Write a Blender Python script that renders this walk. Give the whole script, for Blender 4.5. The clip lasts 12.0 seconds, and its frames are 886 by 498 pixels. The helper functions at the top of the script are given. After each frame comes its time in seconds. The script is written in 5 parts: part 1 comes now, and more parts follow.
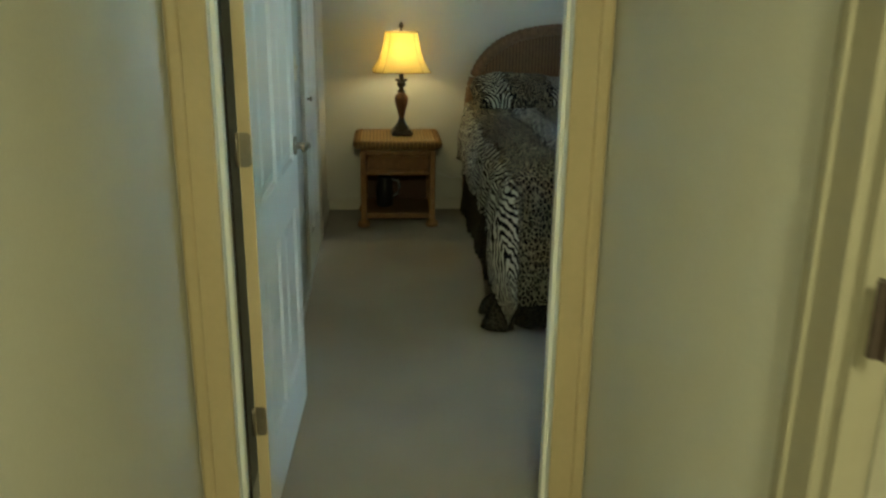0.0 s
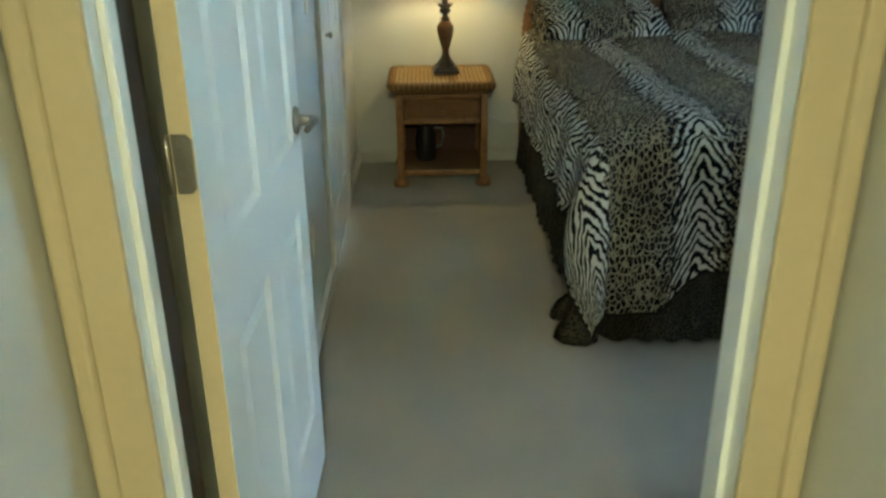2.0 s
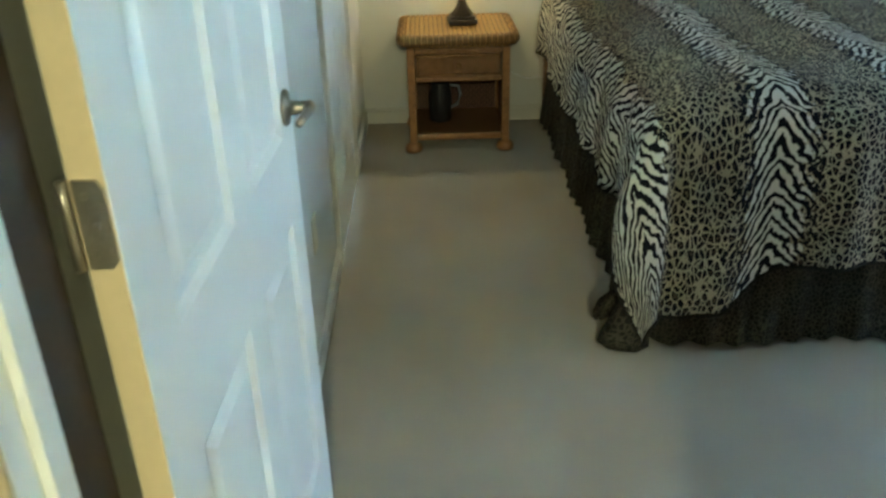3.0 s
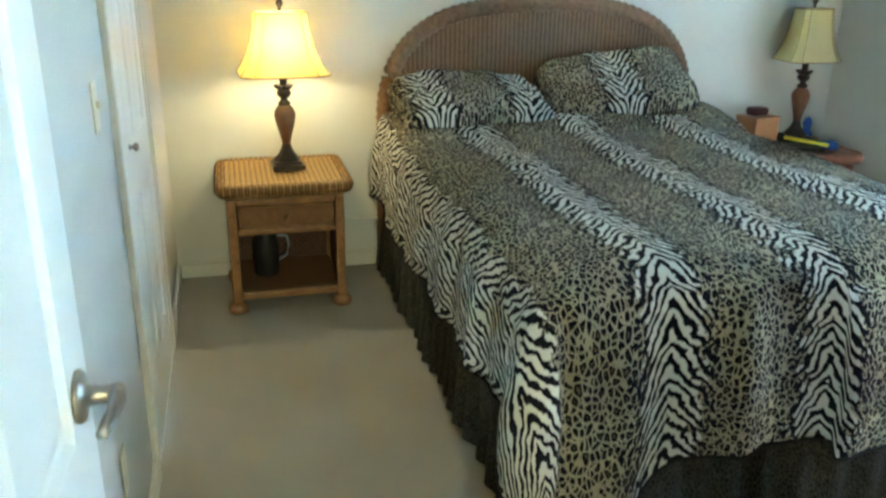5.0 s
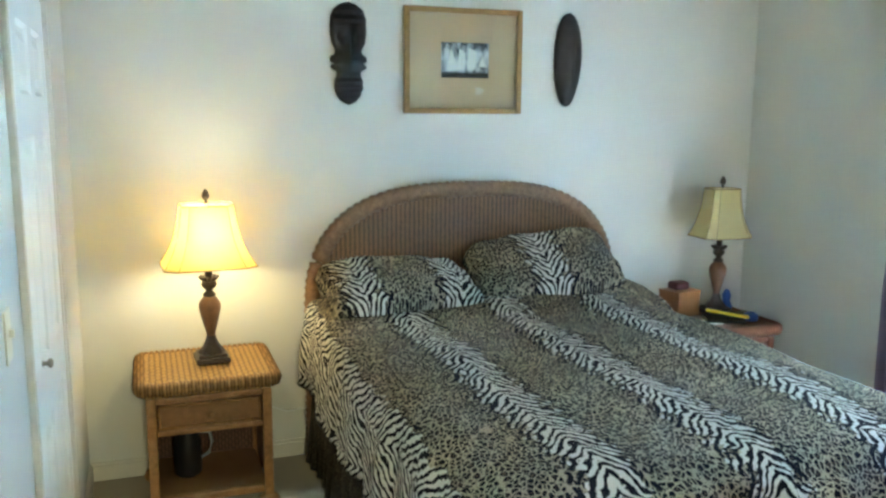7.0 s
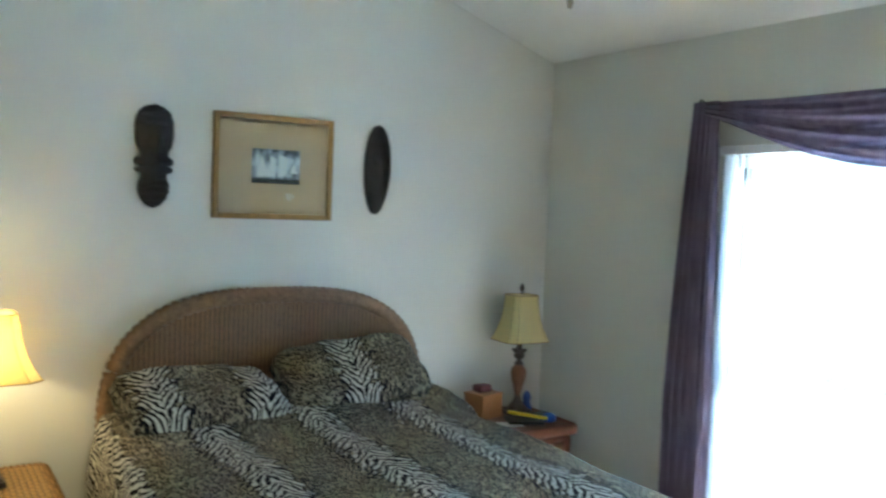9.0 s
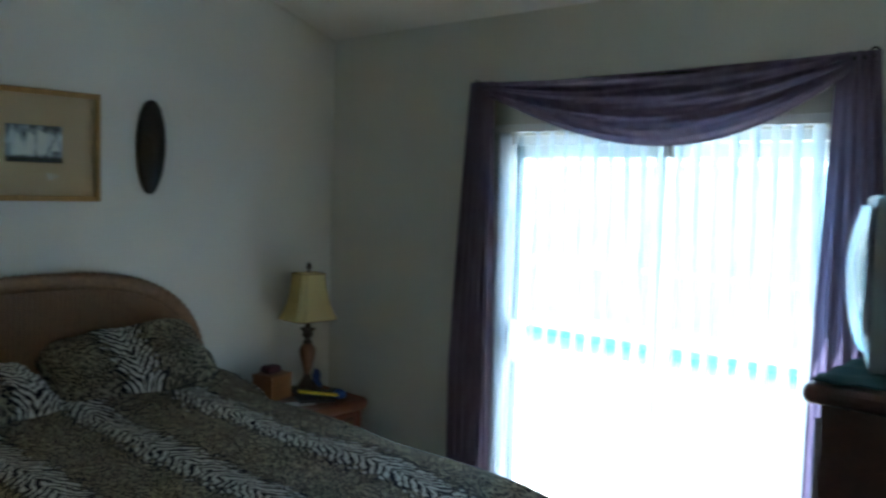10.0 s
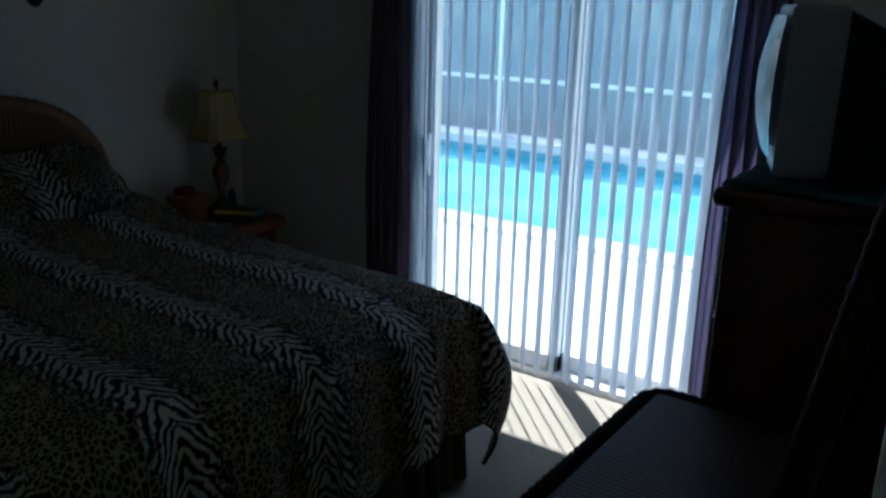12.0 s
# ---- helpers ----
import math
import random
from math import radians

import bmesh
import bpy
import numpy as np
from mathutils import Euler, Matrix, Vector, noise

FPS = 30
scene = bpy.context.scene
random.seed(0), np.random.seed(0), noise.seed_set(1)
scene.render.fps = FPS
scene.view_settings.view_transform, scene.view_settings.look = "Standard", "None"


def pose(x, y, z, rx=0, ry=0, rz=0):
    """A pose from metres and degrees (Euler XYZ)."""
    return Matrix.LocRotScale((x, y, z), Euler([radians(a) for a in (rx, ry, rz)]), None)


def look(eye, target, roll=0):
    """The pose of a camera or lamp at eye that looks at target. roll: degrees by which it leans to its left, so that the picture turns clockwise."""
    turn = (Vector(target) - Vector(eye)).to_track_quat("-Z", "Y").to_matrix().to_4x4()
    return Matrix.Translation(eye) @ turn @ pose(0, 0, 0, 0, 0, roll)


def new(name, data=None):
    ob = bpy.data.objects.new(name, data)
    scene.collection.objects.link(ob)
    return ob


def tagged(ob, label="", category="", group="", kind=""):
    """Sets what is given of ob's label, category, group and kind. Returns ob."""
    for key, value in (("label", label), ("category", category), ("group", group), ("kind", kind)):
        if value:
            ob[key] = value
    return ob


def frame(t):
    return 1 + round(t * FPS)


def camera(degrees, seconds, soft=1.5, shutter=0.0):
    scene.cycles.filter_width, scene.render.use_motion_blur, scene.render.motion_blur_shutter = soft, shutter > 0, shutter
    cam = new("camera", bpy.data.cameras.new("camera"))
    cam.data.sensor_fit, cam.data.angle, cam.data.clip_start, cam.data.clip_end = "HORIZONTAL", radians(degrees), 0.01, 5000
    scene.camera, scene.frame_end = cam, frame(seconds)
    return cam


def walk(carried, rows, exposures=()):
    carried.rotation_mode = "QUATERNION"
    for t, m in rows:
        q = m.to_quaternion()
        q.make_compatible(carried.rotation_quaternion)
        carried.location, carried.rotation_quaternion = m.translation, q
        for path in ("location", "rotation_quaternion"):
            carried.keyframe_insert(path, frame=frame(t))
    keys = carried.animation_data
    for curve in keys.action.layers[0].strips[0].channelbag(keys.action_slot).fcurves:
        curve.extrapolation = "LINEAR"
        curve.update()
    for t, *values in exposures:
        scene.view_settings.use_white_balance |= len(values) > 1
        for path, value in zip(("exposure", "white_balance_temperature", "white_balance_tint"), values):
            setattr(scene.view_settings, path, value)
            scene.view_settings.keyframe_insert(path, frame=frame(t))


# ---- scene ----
cam = camera(56.0, 12.0, soft=2.5, shutter=0.5)
PATH = [
    (0, (-0.164, -1.007, 1.563), (-0.021, 0.897, 0.967), 0.7),
    (0.5, (-0.217, -0.768, 1.564), (-0.074, 1.141, 0.986), 0.5),
    (1, (-0.24, -0.546, 1.553), (-0.132, 1.352, 0.933), -0.3),
    (1.5, (-0.201, -0.284, 1.529), (-0.14, 1.597, 0.852), -0.3),
    (2, (-0.172, -0.009, 1.511), (-0.127, 1.834, 0.735), -0.6),
    (2.5, (-0.181, 0.251, 1.476), (-0.183, 2.043, 0.589), -1.4),
    (2.7, (-0.192, 0.344, 1.474), (-0.2, 2.126, 0.567), -1.6),
    (4.3, (-0.254, 0.843, 1.512), (0.156, 2.634, 0.723), 0.4),
    (4.5, (-0.251, 0.887, 1.52), (0.187, 2.68, 0.75), 0.5),
    (5, (-0.265, 0.961, 1.554), (0.205, 2.782, 0.875), 0.7),
    (5.5, (-0.269, 1.051, 1.588), (0.262, 2.881, 0.982), -0.9),
    (6, (-0.256, 1.085, 1.631), (0.374, 2.922, 1.154), -0.7),
    (6.5, (-0.265, 1.083, 1.656), (0.395, 2.926, 1.248), -0.1),
    (6.7, (-0.268, 1.077, 1.663), (0.392, 2.93, 1.299), 0.3),
    (8.3, (-0.323, 1.029, 1.786), (0.425, 2.871, 1.565), -0.0),
    (8.5, (-0.322, 1.031, 1.79), (0.559, 2.826, 1.724), 1.0),
    (9, (-0.299, 1.06, 1.787), (0.788, 2.734, 1.678), 2.3),
    (9.5, (-0.306, 1.062, 1.788), (0.975, 2.593, 1.676), 3.0),
    (10, (-0.306, 1.058, 1.79), (1.17, 2.399, 1.644), 1.7),
    (10.5, (-0.314, 1.062, 1.797), (1.276, 2.261, 1.613), 1.2),
    (10.8, (-0.315, 1.064, 1.797), (1.277, 2.252, 1.56), 0.3),
    (11, (-0.313, 1.059, 1.798), (1.281, 2.235, 1.525), 0.8),
    (11.2, (-0.317, 1.06, 1.799), (1.272, 2.229, 1.47), 0.8),
    (11.5, (-0.337, 1.08, 1.791), (1.256, 2.21, 1.362), 1.4),
    (12, (-0.36, 1.085, 1.796), (1.202, 2.194, 1.221), 1.4),
]
EXPOSURES = [
    (0.0, 4.3, 6200, -6), (1.5, 4.9, 5850, -4), (2.5, 5.3, 5550, -1), (4.5, 6.0, 5550, 1), (6.5, 6.15, 5550, 3), (8.5, 5.85, 5800, 8),
    (9.5, 4.9, 5650, 6), (10.5, 2.9, 5750, 6), (11.0, 2.1, 5650, 9), (12.0, 1.45, 5350, 9),
]
walk(cam, [(t, look(eye, aim, lean)) for t, eye, aim, lean in PATH], EXPOSURES)

# ---- light ----
SUN_DIR = Vector((1.0, 1.0, 2.7)).normalized()
world = bpy.data.worlds.new("sky")
scene.world = world
world.use_nodes = True
wn = world.node_tree.nodes
sky = wn.new("ShaderNodeTexSky")
sky.sky_type = "NISHITA"
sky.sun_disc = False
sky.sun_elevation = math.asin(SUN_DIR.z)
sky.sun_rotation = math.atan2(SUN_DIR.x, SUN_DIR.y)
wn["Background"].inputs["Strength"].default_value = 0.12
world.node_tree.links.new(sky.outputs[0], wn["Background"].inputs["Color"])
sun = new("sun", bpy.data.lights.new("sun", "SUN"))
sun.data.energy, sun.data.angle, sun.data.color = 4.5, radians(0.5), (1.0, 0.95, 0.87)
sun.matrix_world = look(SUN_DIR * 20, (0, 0, 0))


# ---- materials ----
def material(name, color, rough=0.6, metal=0.0, spec=0.5):
    m = bpy.data.materials.new(name)
    m.use_nodes = True
    b = m.node_tree.nodes["Principled BSDF"]
    b.inputs["Base Color"].default_value = (*color, 1)
    b.inputs["Roughness"].default_value = rough
    b.inputs["Metallic"].default_value = metal
    b.inputs["Specular IOR Level"].default_value = spec
    return m


class Net:
    """Short hand for a material's node tree."""

    def __init__(self, m):
        self.t = m.node_tree
        self.bsdf = self.t.nodes["Principled BSDF"]

    def add(self, kind, p_operation="", p_data_type=""):
        n = self.t.nodes.new(kind)
        if p_operation:
            n.operation = p_operation
        if p_data_type:
            n.data_type = p_data_type
        return n

    def link(self, a, b):
        self.t.links.new(a, b)

    def put(self, socket, value):
        if hasattr(value, "links") or isinstance(value, bpy.types.NodeSocket):
            self.link(value, socket)
        else:
            socket.default_value = value

    def math(self, op, a, b=0.0, c=0.0):
        n = self.add("ShaderNodeMath", p_operation=op)
        for s, v in zip(n.inputs, (a, b, c)):
            self.put(s, v)
        return n.outputs[0]

    def coord(self, kind="Object"):
        return self.add("ShaderNodeTexCoord").outputs[kind]

    def mapped(self, vec, scale=(1, 1, 1)):
        n = self.add("ShaderNodeMapping")
        self.link(vec, n.inputs["Vector"])
        n.inputs["Scale"].default_value = scale
        return n.outputs[0]

    def noise(self, vec, scale, detail=3.0, rough=0.55):
        n = self.add("ShaderNodeTexNoise")
        self.link(vec, n.inputs["Vector"])
        n.inputs["Scale"].default_value = scale
        n.inputs["Detail"].default_value = detail
        n.inputs["Roughness"].default_value = rough
        return n.outputs["Fac"]

    def ramp(self, fac, stops):
        n = self.add("ShaderNodeValToRGB")
        self.put(n.inputs[0], fac)
        e = n.color_ramp.elements
        while len(e) < len(stops):
            e.new(0.5)
        for s, (p, c) in zip(e, stops):
            s.position = p
            s.color = (*c, 1) if len(c) == 3 else c
        return n.outputs[0]

    def mix(self, fac, a, b):
        n = self.add("ShaderNodeMix", p_data_type="RGBA")
        self.put(n.inputs["Factor"], fac)
        for s, v in zip((n.inputs[6], n.inputs[7]), (a, b)):
            self.put(s, (*v, 1) if isinstance(v, tuple) and len(v) == 3 else v)
        return n.outputs[2]

    def bump(self, height, strength=0.3, distance=0.005):
        n = self.add("ShaderNodeBump")
        self.put(n.inputs["Height"], height)
        n.inputs["Strength"].default_value = strength
        n.inputs["Distance"].default_value = distance
        self.link(n.outputs[0], self.bsdf.inputs["Normal"])


def mottled(name, color, rough=0.7, vary=0.12, big=1.5, grain=120, relief=0.15, depth=0.002, spec=0.4, metal=0.0):
    """A surface whose colour wavers at two scales, with a fine relief."""
    m = material(name, color, rough, metal, spec)
    n = Net(m)
    c = n.coord()
    f = n.math("ADD", n.math("MULTIPLY", n.noise(c, big), 0.6), n.math("MULTIPLY", n.noise(c, grain), 0.4))
    lo, hi = tuple(v * (1 - vary) for v in color), tuple(min(1, v * (1 + vary)) for v in color)
    n.link(n.ramp(f, [(0.3, lo), (0.7, hi)]), n.bsdf.inputs["Base Color"])
    n.bump(n.noise(c, grain, 4), relief, depth)
    return m


WALL = mottled("wall_paint", (0.59, 0.585, 0.53), 0.85, 0.05, 0.9, 160, 0.35, 0.0015, 0.25)
CEIL = mottled("ceiling_paint", (0.66, 0.65, 0.61), 0.9, 0.04, 0.7, 90, 0.7, 0.004, 0.2)
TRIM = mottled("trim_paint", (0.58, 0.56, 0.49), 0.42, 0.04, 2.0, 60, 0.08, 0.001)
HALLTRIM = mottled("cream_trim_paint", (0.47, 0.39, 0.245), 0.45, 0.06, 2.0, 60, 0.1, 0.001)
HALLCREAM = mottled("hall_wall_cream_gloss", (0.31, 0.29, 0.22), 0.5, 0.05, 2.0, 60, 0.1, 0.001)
DOOR = mottled("door_paint", (0.76, 0.78, 0.76), 0.38, 0.03, 1.2, 300, 0.12, 0.0006)
EDGE = mottled("door_edge_paint", (0.60, 0.50, 0.32), 0.5, 0.06, 3.0, 80, 0.1, 0.001)
NICKEL = mottled("worn_nickel", (0.33, 0.30, 0.25), 0.30, 0.15, 20, 200, 0.1, 0.0003, metal=0.85)
BRASS = mottled("worn_brass", (0.55, 0.44, 0.27), 0.4, 0.2, 25, 200, 0.1, 0.0003, metal=0.7)
GAPSHADE = mottled("hinge_gap_shade", (0.045, 0.032, 0.02), 0.7, 0.2, 20, 120, 0.1, 0.0005)
PLATE = material("ivory_plastic", (0.66, 0.60, 0.42), 0.4)
BLACKPL = mottled("black_plastic", (0.018, 0.018, 0.02), 0.35, 0.2, 8, 200, 0.1, 0.0005)
GREYPL = mottled("silver_plastic", (0.30, 0.33, 0.36), 0.4, 0.05, 8, 200, 0.05, 0.0005)
WHITEPL = mottled("white_plastic", (0.74, 0.75, 0.76), 0.45, 0.04, 6, 150, 0.05, 0.0005)
ALU = mottled("white_aluminium", (0.72, 0.74, 0.75), 0.35, 0.04, 4, 120, 0.05, 0.0004)
CAGEWHITE = mottled("white_cage_paint", (0.85, 0.86, 0.87), 0.4, 0.03, 4, 120, 0.05, 0.0004)
DARKWOOD = mottled("dark_carved_wood", (0.011, 0.009, 0.009), 0.5, 0.4, 14, 110, 0.4, 0.003)
LAMPWOOD = mottled("brown_resin", (0.16, 0.075, 0.035), 0.38, 0.35, 22, 130, 0.3, 0.0015)
LAMPDARK = mottled("dark_bronze_resin", (0.045, 0.032, 0.026), 0.4, 0.3, 22, 130, 0.3, 0.0015)
CHESTWOOD = mottled("dark_cherry_wood", (0.055, 0.02, 0.016), 0.4, 0.3, 5, 90, 0.15, 0.001)
BLACK = material("interior_dark", (0.01, 0.01, 0.01), 0.9)
YELLOW = mottled("yellow_plastic", (0.72, 0.55, 0.02), 0.45, 0.05, 10, 100, 0.05, 0.0005)
BLUE = mottled("blue_plastic", (0.02, 0.07, 0.28), 0.4, 0.1, 10, 100, 0.05, 0.0005)
PAPER = mottled("paper", (0.72, 0.70, 0.66), 0.8, 0.03, 10, 100, 0.05, 0.0005)
BOXWOOD = mottled("varnished_box_wood", (0.30, 0.13, 0.045), 0.4, 0.2, 9, 90, 0.1, 0.0005)
MAROON = mottled("maroon_leather", (0.07, 0.015, 0.02), 0.45, 0.2, 15, 160, 0.3, 0.001)
TEAL = mottled("teal_cloth", (0.02, 0.075, 0.085), 0.9, 0.2, 10, 250, 0.5, 0.002)
MAT = mottled("tan_mat_board", (0.53, 0.355, 0.205), 0.9, 0.06, 4, 220, 0.2, 0.0004)
LEAF = mottled("foliage", (0.055, 0.10, 0.035), 0.6, 0.5, 3, 30, 0.2, 0.01)
BARK = mottled("bark", (0.12, 0.09, 0.06), 0.9, 0.3, 6, 60, 0.6, 0.01)
DECK = mottled("pool_deck", (0.70, 0.68, 0.64), 0.8, 0.1, 1.2, 70, 0.5, 0.003)
COPING = mottled("coping_stone", (0.84, 0.83, 0.80), 0.7, 0.08, 3, 90, 0.4, 0.002)
POOLSHELL = mottled("pool_plaster", (0.16, 0.50, 0.60), 0.6, 0.08, 1.0, 40, 0.1, 0.002)
GRASS = mottled("lawn", (0.08, 0.13, 0.04), 0.9, 0.4, 0.6, 25, 0.8, 0.02)
STUCCO = mottled("outside_stucco", (0.60, 0.56, 0.48), 0.9, 0.08, 1.0, 60, 0.6, 0.004)


def carpet():
    m = material("carpet_pile", (0.36, 0.31, 0.24), 0.95, 0, 0.1)
    n = Net(m)
    c = n.coord()
    f = n.math("ADD", n.math("MULTIPLY", n.noise(c, 1.1, 2), 0.75), n.math("MULTIPLY", n.noise(c, 260, 2), 0.25))
    n.link(n.ramp(f, [(0.30, (0.27, 0.24, 0.185)), (0.5, (0.345, 0.305, 0.235)), (0.70, (0.41, 0.365, 0.285))]), n.bsdf.inputs["Base Color"])
    n.bump(n.math("ADD", n.noise(c, 320, 3), n.math("MULTIPLY", n.noise(c, 7, 3), 1.2)), 0.9, 0.006)
    n.bsdf.inputs["Sheen Weight"].default_value = 0.25
    return m


CARPET = carpet()


def wicker(name, light, dark, across=0.017, axis=0, weave=2.0):
    """Ribbed rattan weave: rounded rows along one axis of the object, each crossed by small strands."""
    m = material(name, light, 0.5, 0, 0.4)
    n = Net(m)
    c = n.coord()
    sep = n.add("ShaderNodeSeparateXYZ")
    n.link(c, sep.inputs[0])
    a = sep.outputs[axis]
    others = [sep.outputs[i] for i in range(3) if i != axis]
    b = n.math("ADD", others[0], others[1])
    wob = n.math("MULTIPLY", n.noise(c, 30), 0.004)
    row = n.math("SINE", n.math("MULTIPLY", n.math("ADD", a, wob), 2 * math.pi / across))
    sign = n.math("SIGN", row)
    strand = n.math("SINE", n.math("ADD", n.math("MULTIPLY", b, 2 * math.pi / (across * weave * 0.5)), n.math("MULTIPLY", sign, 1.57)))
    h = n.math("ADD", n.math("MULTIPLY", n.math("ABSOLUTE", row), 0.6), n.math("MULTIPLY", strand, 0.2))
    f = n.math("ADD", n.math("MULTIPLY", h, 0.7), n.math("MULTIPLY", n.noise(c, 60, 4), 0.5))
    n.link(n.ramp(f, [(0.12, dark), (0.75, light)]), n.bsdf.inputs["Base Color"])
    n.bump(h, 0.8, 0.004)
    return m


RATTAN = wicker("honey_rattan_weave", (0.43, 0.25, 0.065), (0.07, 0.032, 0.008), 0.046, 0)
RATTAN_Z = wicker("honey_rattan_fine_weave", (0.30, 0.15, 0.055), (0.08, 0.034, 0.012), 0.014, 0)
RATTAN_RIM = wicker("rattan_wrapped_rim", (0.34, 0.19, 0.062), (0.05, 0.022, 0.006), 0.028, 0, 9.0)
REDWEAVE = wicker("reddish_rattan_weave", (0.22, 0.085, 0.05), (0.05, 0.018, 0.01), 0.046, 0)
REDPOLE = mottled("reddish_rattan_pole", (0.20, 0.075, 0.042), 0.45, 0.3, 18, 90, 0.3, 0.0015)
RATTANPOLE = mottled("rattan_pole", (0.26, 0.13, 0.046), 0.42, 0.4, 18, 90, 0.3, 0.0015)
HEADWEAVE = wicker("brown_rattan_weave", (0.20, 0.105, 0.042), (0.04, 0.019, 0.007), 0.046, 0, 0.55)
HEADROLL = mottled("brown_rattan_roll", (0.175, 0.098, 0.046), 0.5, 0.4, 45, 140, 0.5, 0.002)
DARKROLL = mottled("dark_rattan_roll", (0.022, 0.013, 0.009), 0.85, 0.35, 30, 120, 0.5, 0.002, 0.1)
LOWWEAVE = wicker("dark_rattan_weave", (0.12, 0.06, 0.035), (0.03, 0.015, 0.01), 0.03, 0)


def animal_print(name, period=0.465, dark=1.0, skirt=False):
    """Printed cloth on the UV map, in metres: bands of zebra chevrons between bands of leopard rosettes."""
    m = material(name, (0.4, 0.36, 0.27), 0.9, 0, 0.1)
    n = Net(m)
    uv = n.coord("UV")
    sep = n.add("ShaderNodeSeparateXYZ")
    n.link(uv, sep.inputs[0])
    u, v = sep.outputs[0], sep.outputs[1]
    k = dark
    ivory, ink = (0.47 * k, 0.455 * k, 0.385 * k), (0.008, 0.009, 0.013)
    # leopard
    warp = n.add("ShaderNodeVectorMath", p_operation="ADD")
    off = n.add("ShaderNodeTexNoise")
    n.link(uv, off.inputs["Vector"])
    off.inputs["Scale"].default_value = 35
    sc = n.add("ShaderNodeVectorMath", p_operation="SCALE")
    n.link(off.outputs["Color"], sc.inputs[0])
    sc.inputs["Scale"].default_value = 0.011
    n.link(uv, warp.inputs[0])
    n.link(sc.outputs[0], warp.inputs[1])
    vor = n.add("ShaderNodeTexVoronoi")
    vor.feature = "DISTANCE_TO_EDGE"
    n.link(n.mapped(warp.outputs[0], (1.0, 0.8, 1)), vor.inputs["Vector"])
    vor.inputs["Scale"].default_value = 60 if not skirt else 85
    d = vor.outputs["Distance"]
    size = n.math("ADD", 0.03, n.math("MULTIPLY", n.noise(uv, 40, 2), 0.15))
    spot = n.math("GREATER_THAN", d, size)
    centre = n.math("GREATER_THAN", d, n.math("ADD", size, 0.27))
    tan = n.ramp(n.noise(uv, 3.5, 3), [(0.35, (0.21 * k, 0.185 * k, 0.125 * k)), (0.65, (0.34 * k, 0.30 * k, 0.20 * k))])
    leo = n.mix(spot, tan, ink if not skirt else (0.022, 0.021, 0.018))
    leo = n.mix(centre, leo, (0.09 * k, 0.07 * k, 0.045 * k))
    if skirt:
        n.link(leo, n.bsdf.inputs["Base Color"])
    else:
        cell = n.math("SUBTRACT", n.math("FRACT", n.math("ADD", n.math("DIVIDE", n.math("ADD", u, 0.03), period), 0.5)), 0.5)
        off_u = n.math("MULTIPLY", n.math("ABSOLUTE", cell), period)
        wob = n.math("MULTIPLY", n.math("SUBTRACT", n.noise(uv, 13, 3), 0.5), 0.12)
        phase = n.math("ADD", n.math("ADD", v, wob), n.math("MULTIPLY", off_u, -1.3))
        zeb = n.math("SINE", n.math("MULTIPLY", phase, 2 * math.pi / 0.043))
        fine = n.math("MULTIPLY", n.math("SUBTRACT", n.noise(n.mapped(uv, (1, 1.7, 1)), 24, 2), 0.5), 3.2)
        z = n.math("ADD", zeb, fine)
        dark_stripe = n.math("GREATER_THAN", z, 0.0)
        zebra = n.mix(dark_stripe, ivory, ink)
        edge = n.math("ADD", off_u, n.math("MULTIPLY", n.math("SUBTRACT", n.noise(uv, 26, 4), 0.5), 0.24))
        band = n.math("LESS_THAN", edge, 0.078)
        ragged = n.math("ADD", n.math("ABSOLUTE", u), n.math("MULTIPLY", n.math("SUBTRACT", n.noise(uv, 22, 3), 0.5), 0.14))
        band = n.math("MAXIMUM", band, n.math("GREATER_THAN", ragged, 0.85))
        leo = n.mix(n.math("MULTIPLY", dark_stripe, n.math("LESS_THAN", edge, 0.112)), leo, ink)
        n.link(n.mix(band, leo, zebra), n.bsdf.inputs["Base Color"])
    n.bump(n.math("ADD", n.noise(uv, 240, 3), n.math("MULTIPLY", n.noise(uv, 9, 3), 3)), 0.35, 0.004)
    return m


QUILT = animal_print("zebra_and_leopard_print")
SKIRT = animal_print("dark_leopard_print", dark=0.22, skirt=True)


def curtain_cloth():
    m = material("violet_sheer_cloth", (0.16, 0.13, 0.19), 0.85, 0, 0.2)
    n = Net(m)
    c = n.coord()
    f = n.noise(n.mapped(c, (1, 1, 0.25)), 18, 4)
    n.link(n.ramp(f, [(0.3, (0.085, 0.066, 0.095)), (0.7, (0.17, 0.135, 0.185))]), n.bsdf.inputs["Base Color"])
    tr = n.add("ShaderNodeBsdfTranslucent")
    tr.inputs["Color"].default_value = (0.20, 0.18, 0.32, 1)
    mix = n.add("ShaderNodeMixShader")
    mix.inputs[0].default_value = 0.2
    n.link(n.bsdf.outputs[0], mix.inputs[1])
    n.link(tr.outputs[0], mix.inputs[2])
    n.link(mix.outputs[0], n.t.nodes["Material Output"].inputs["Surface"])
    n.bump(n.noise(c, 300, 2), 0.3, 0.001)
    return m


CURTAIN = curtain_cloth()


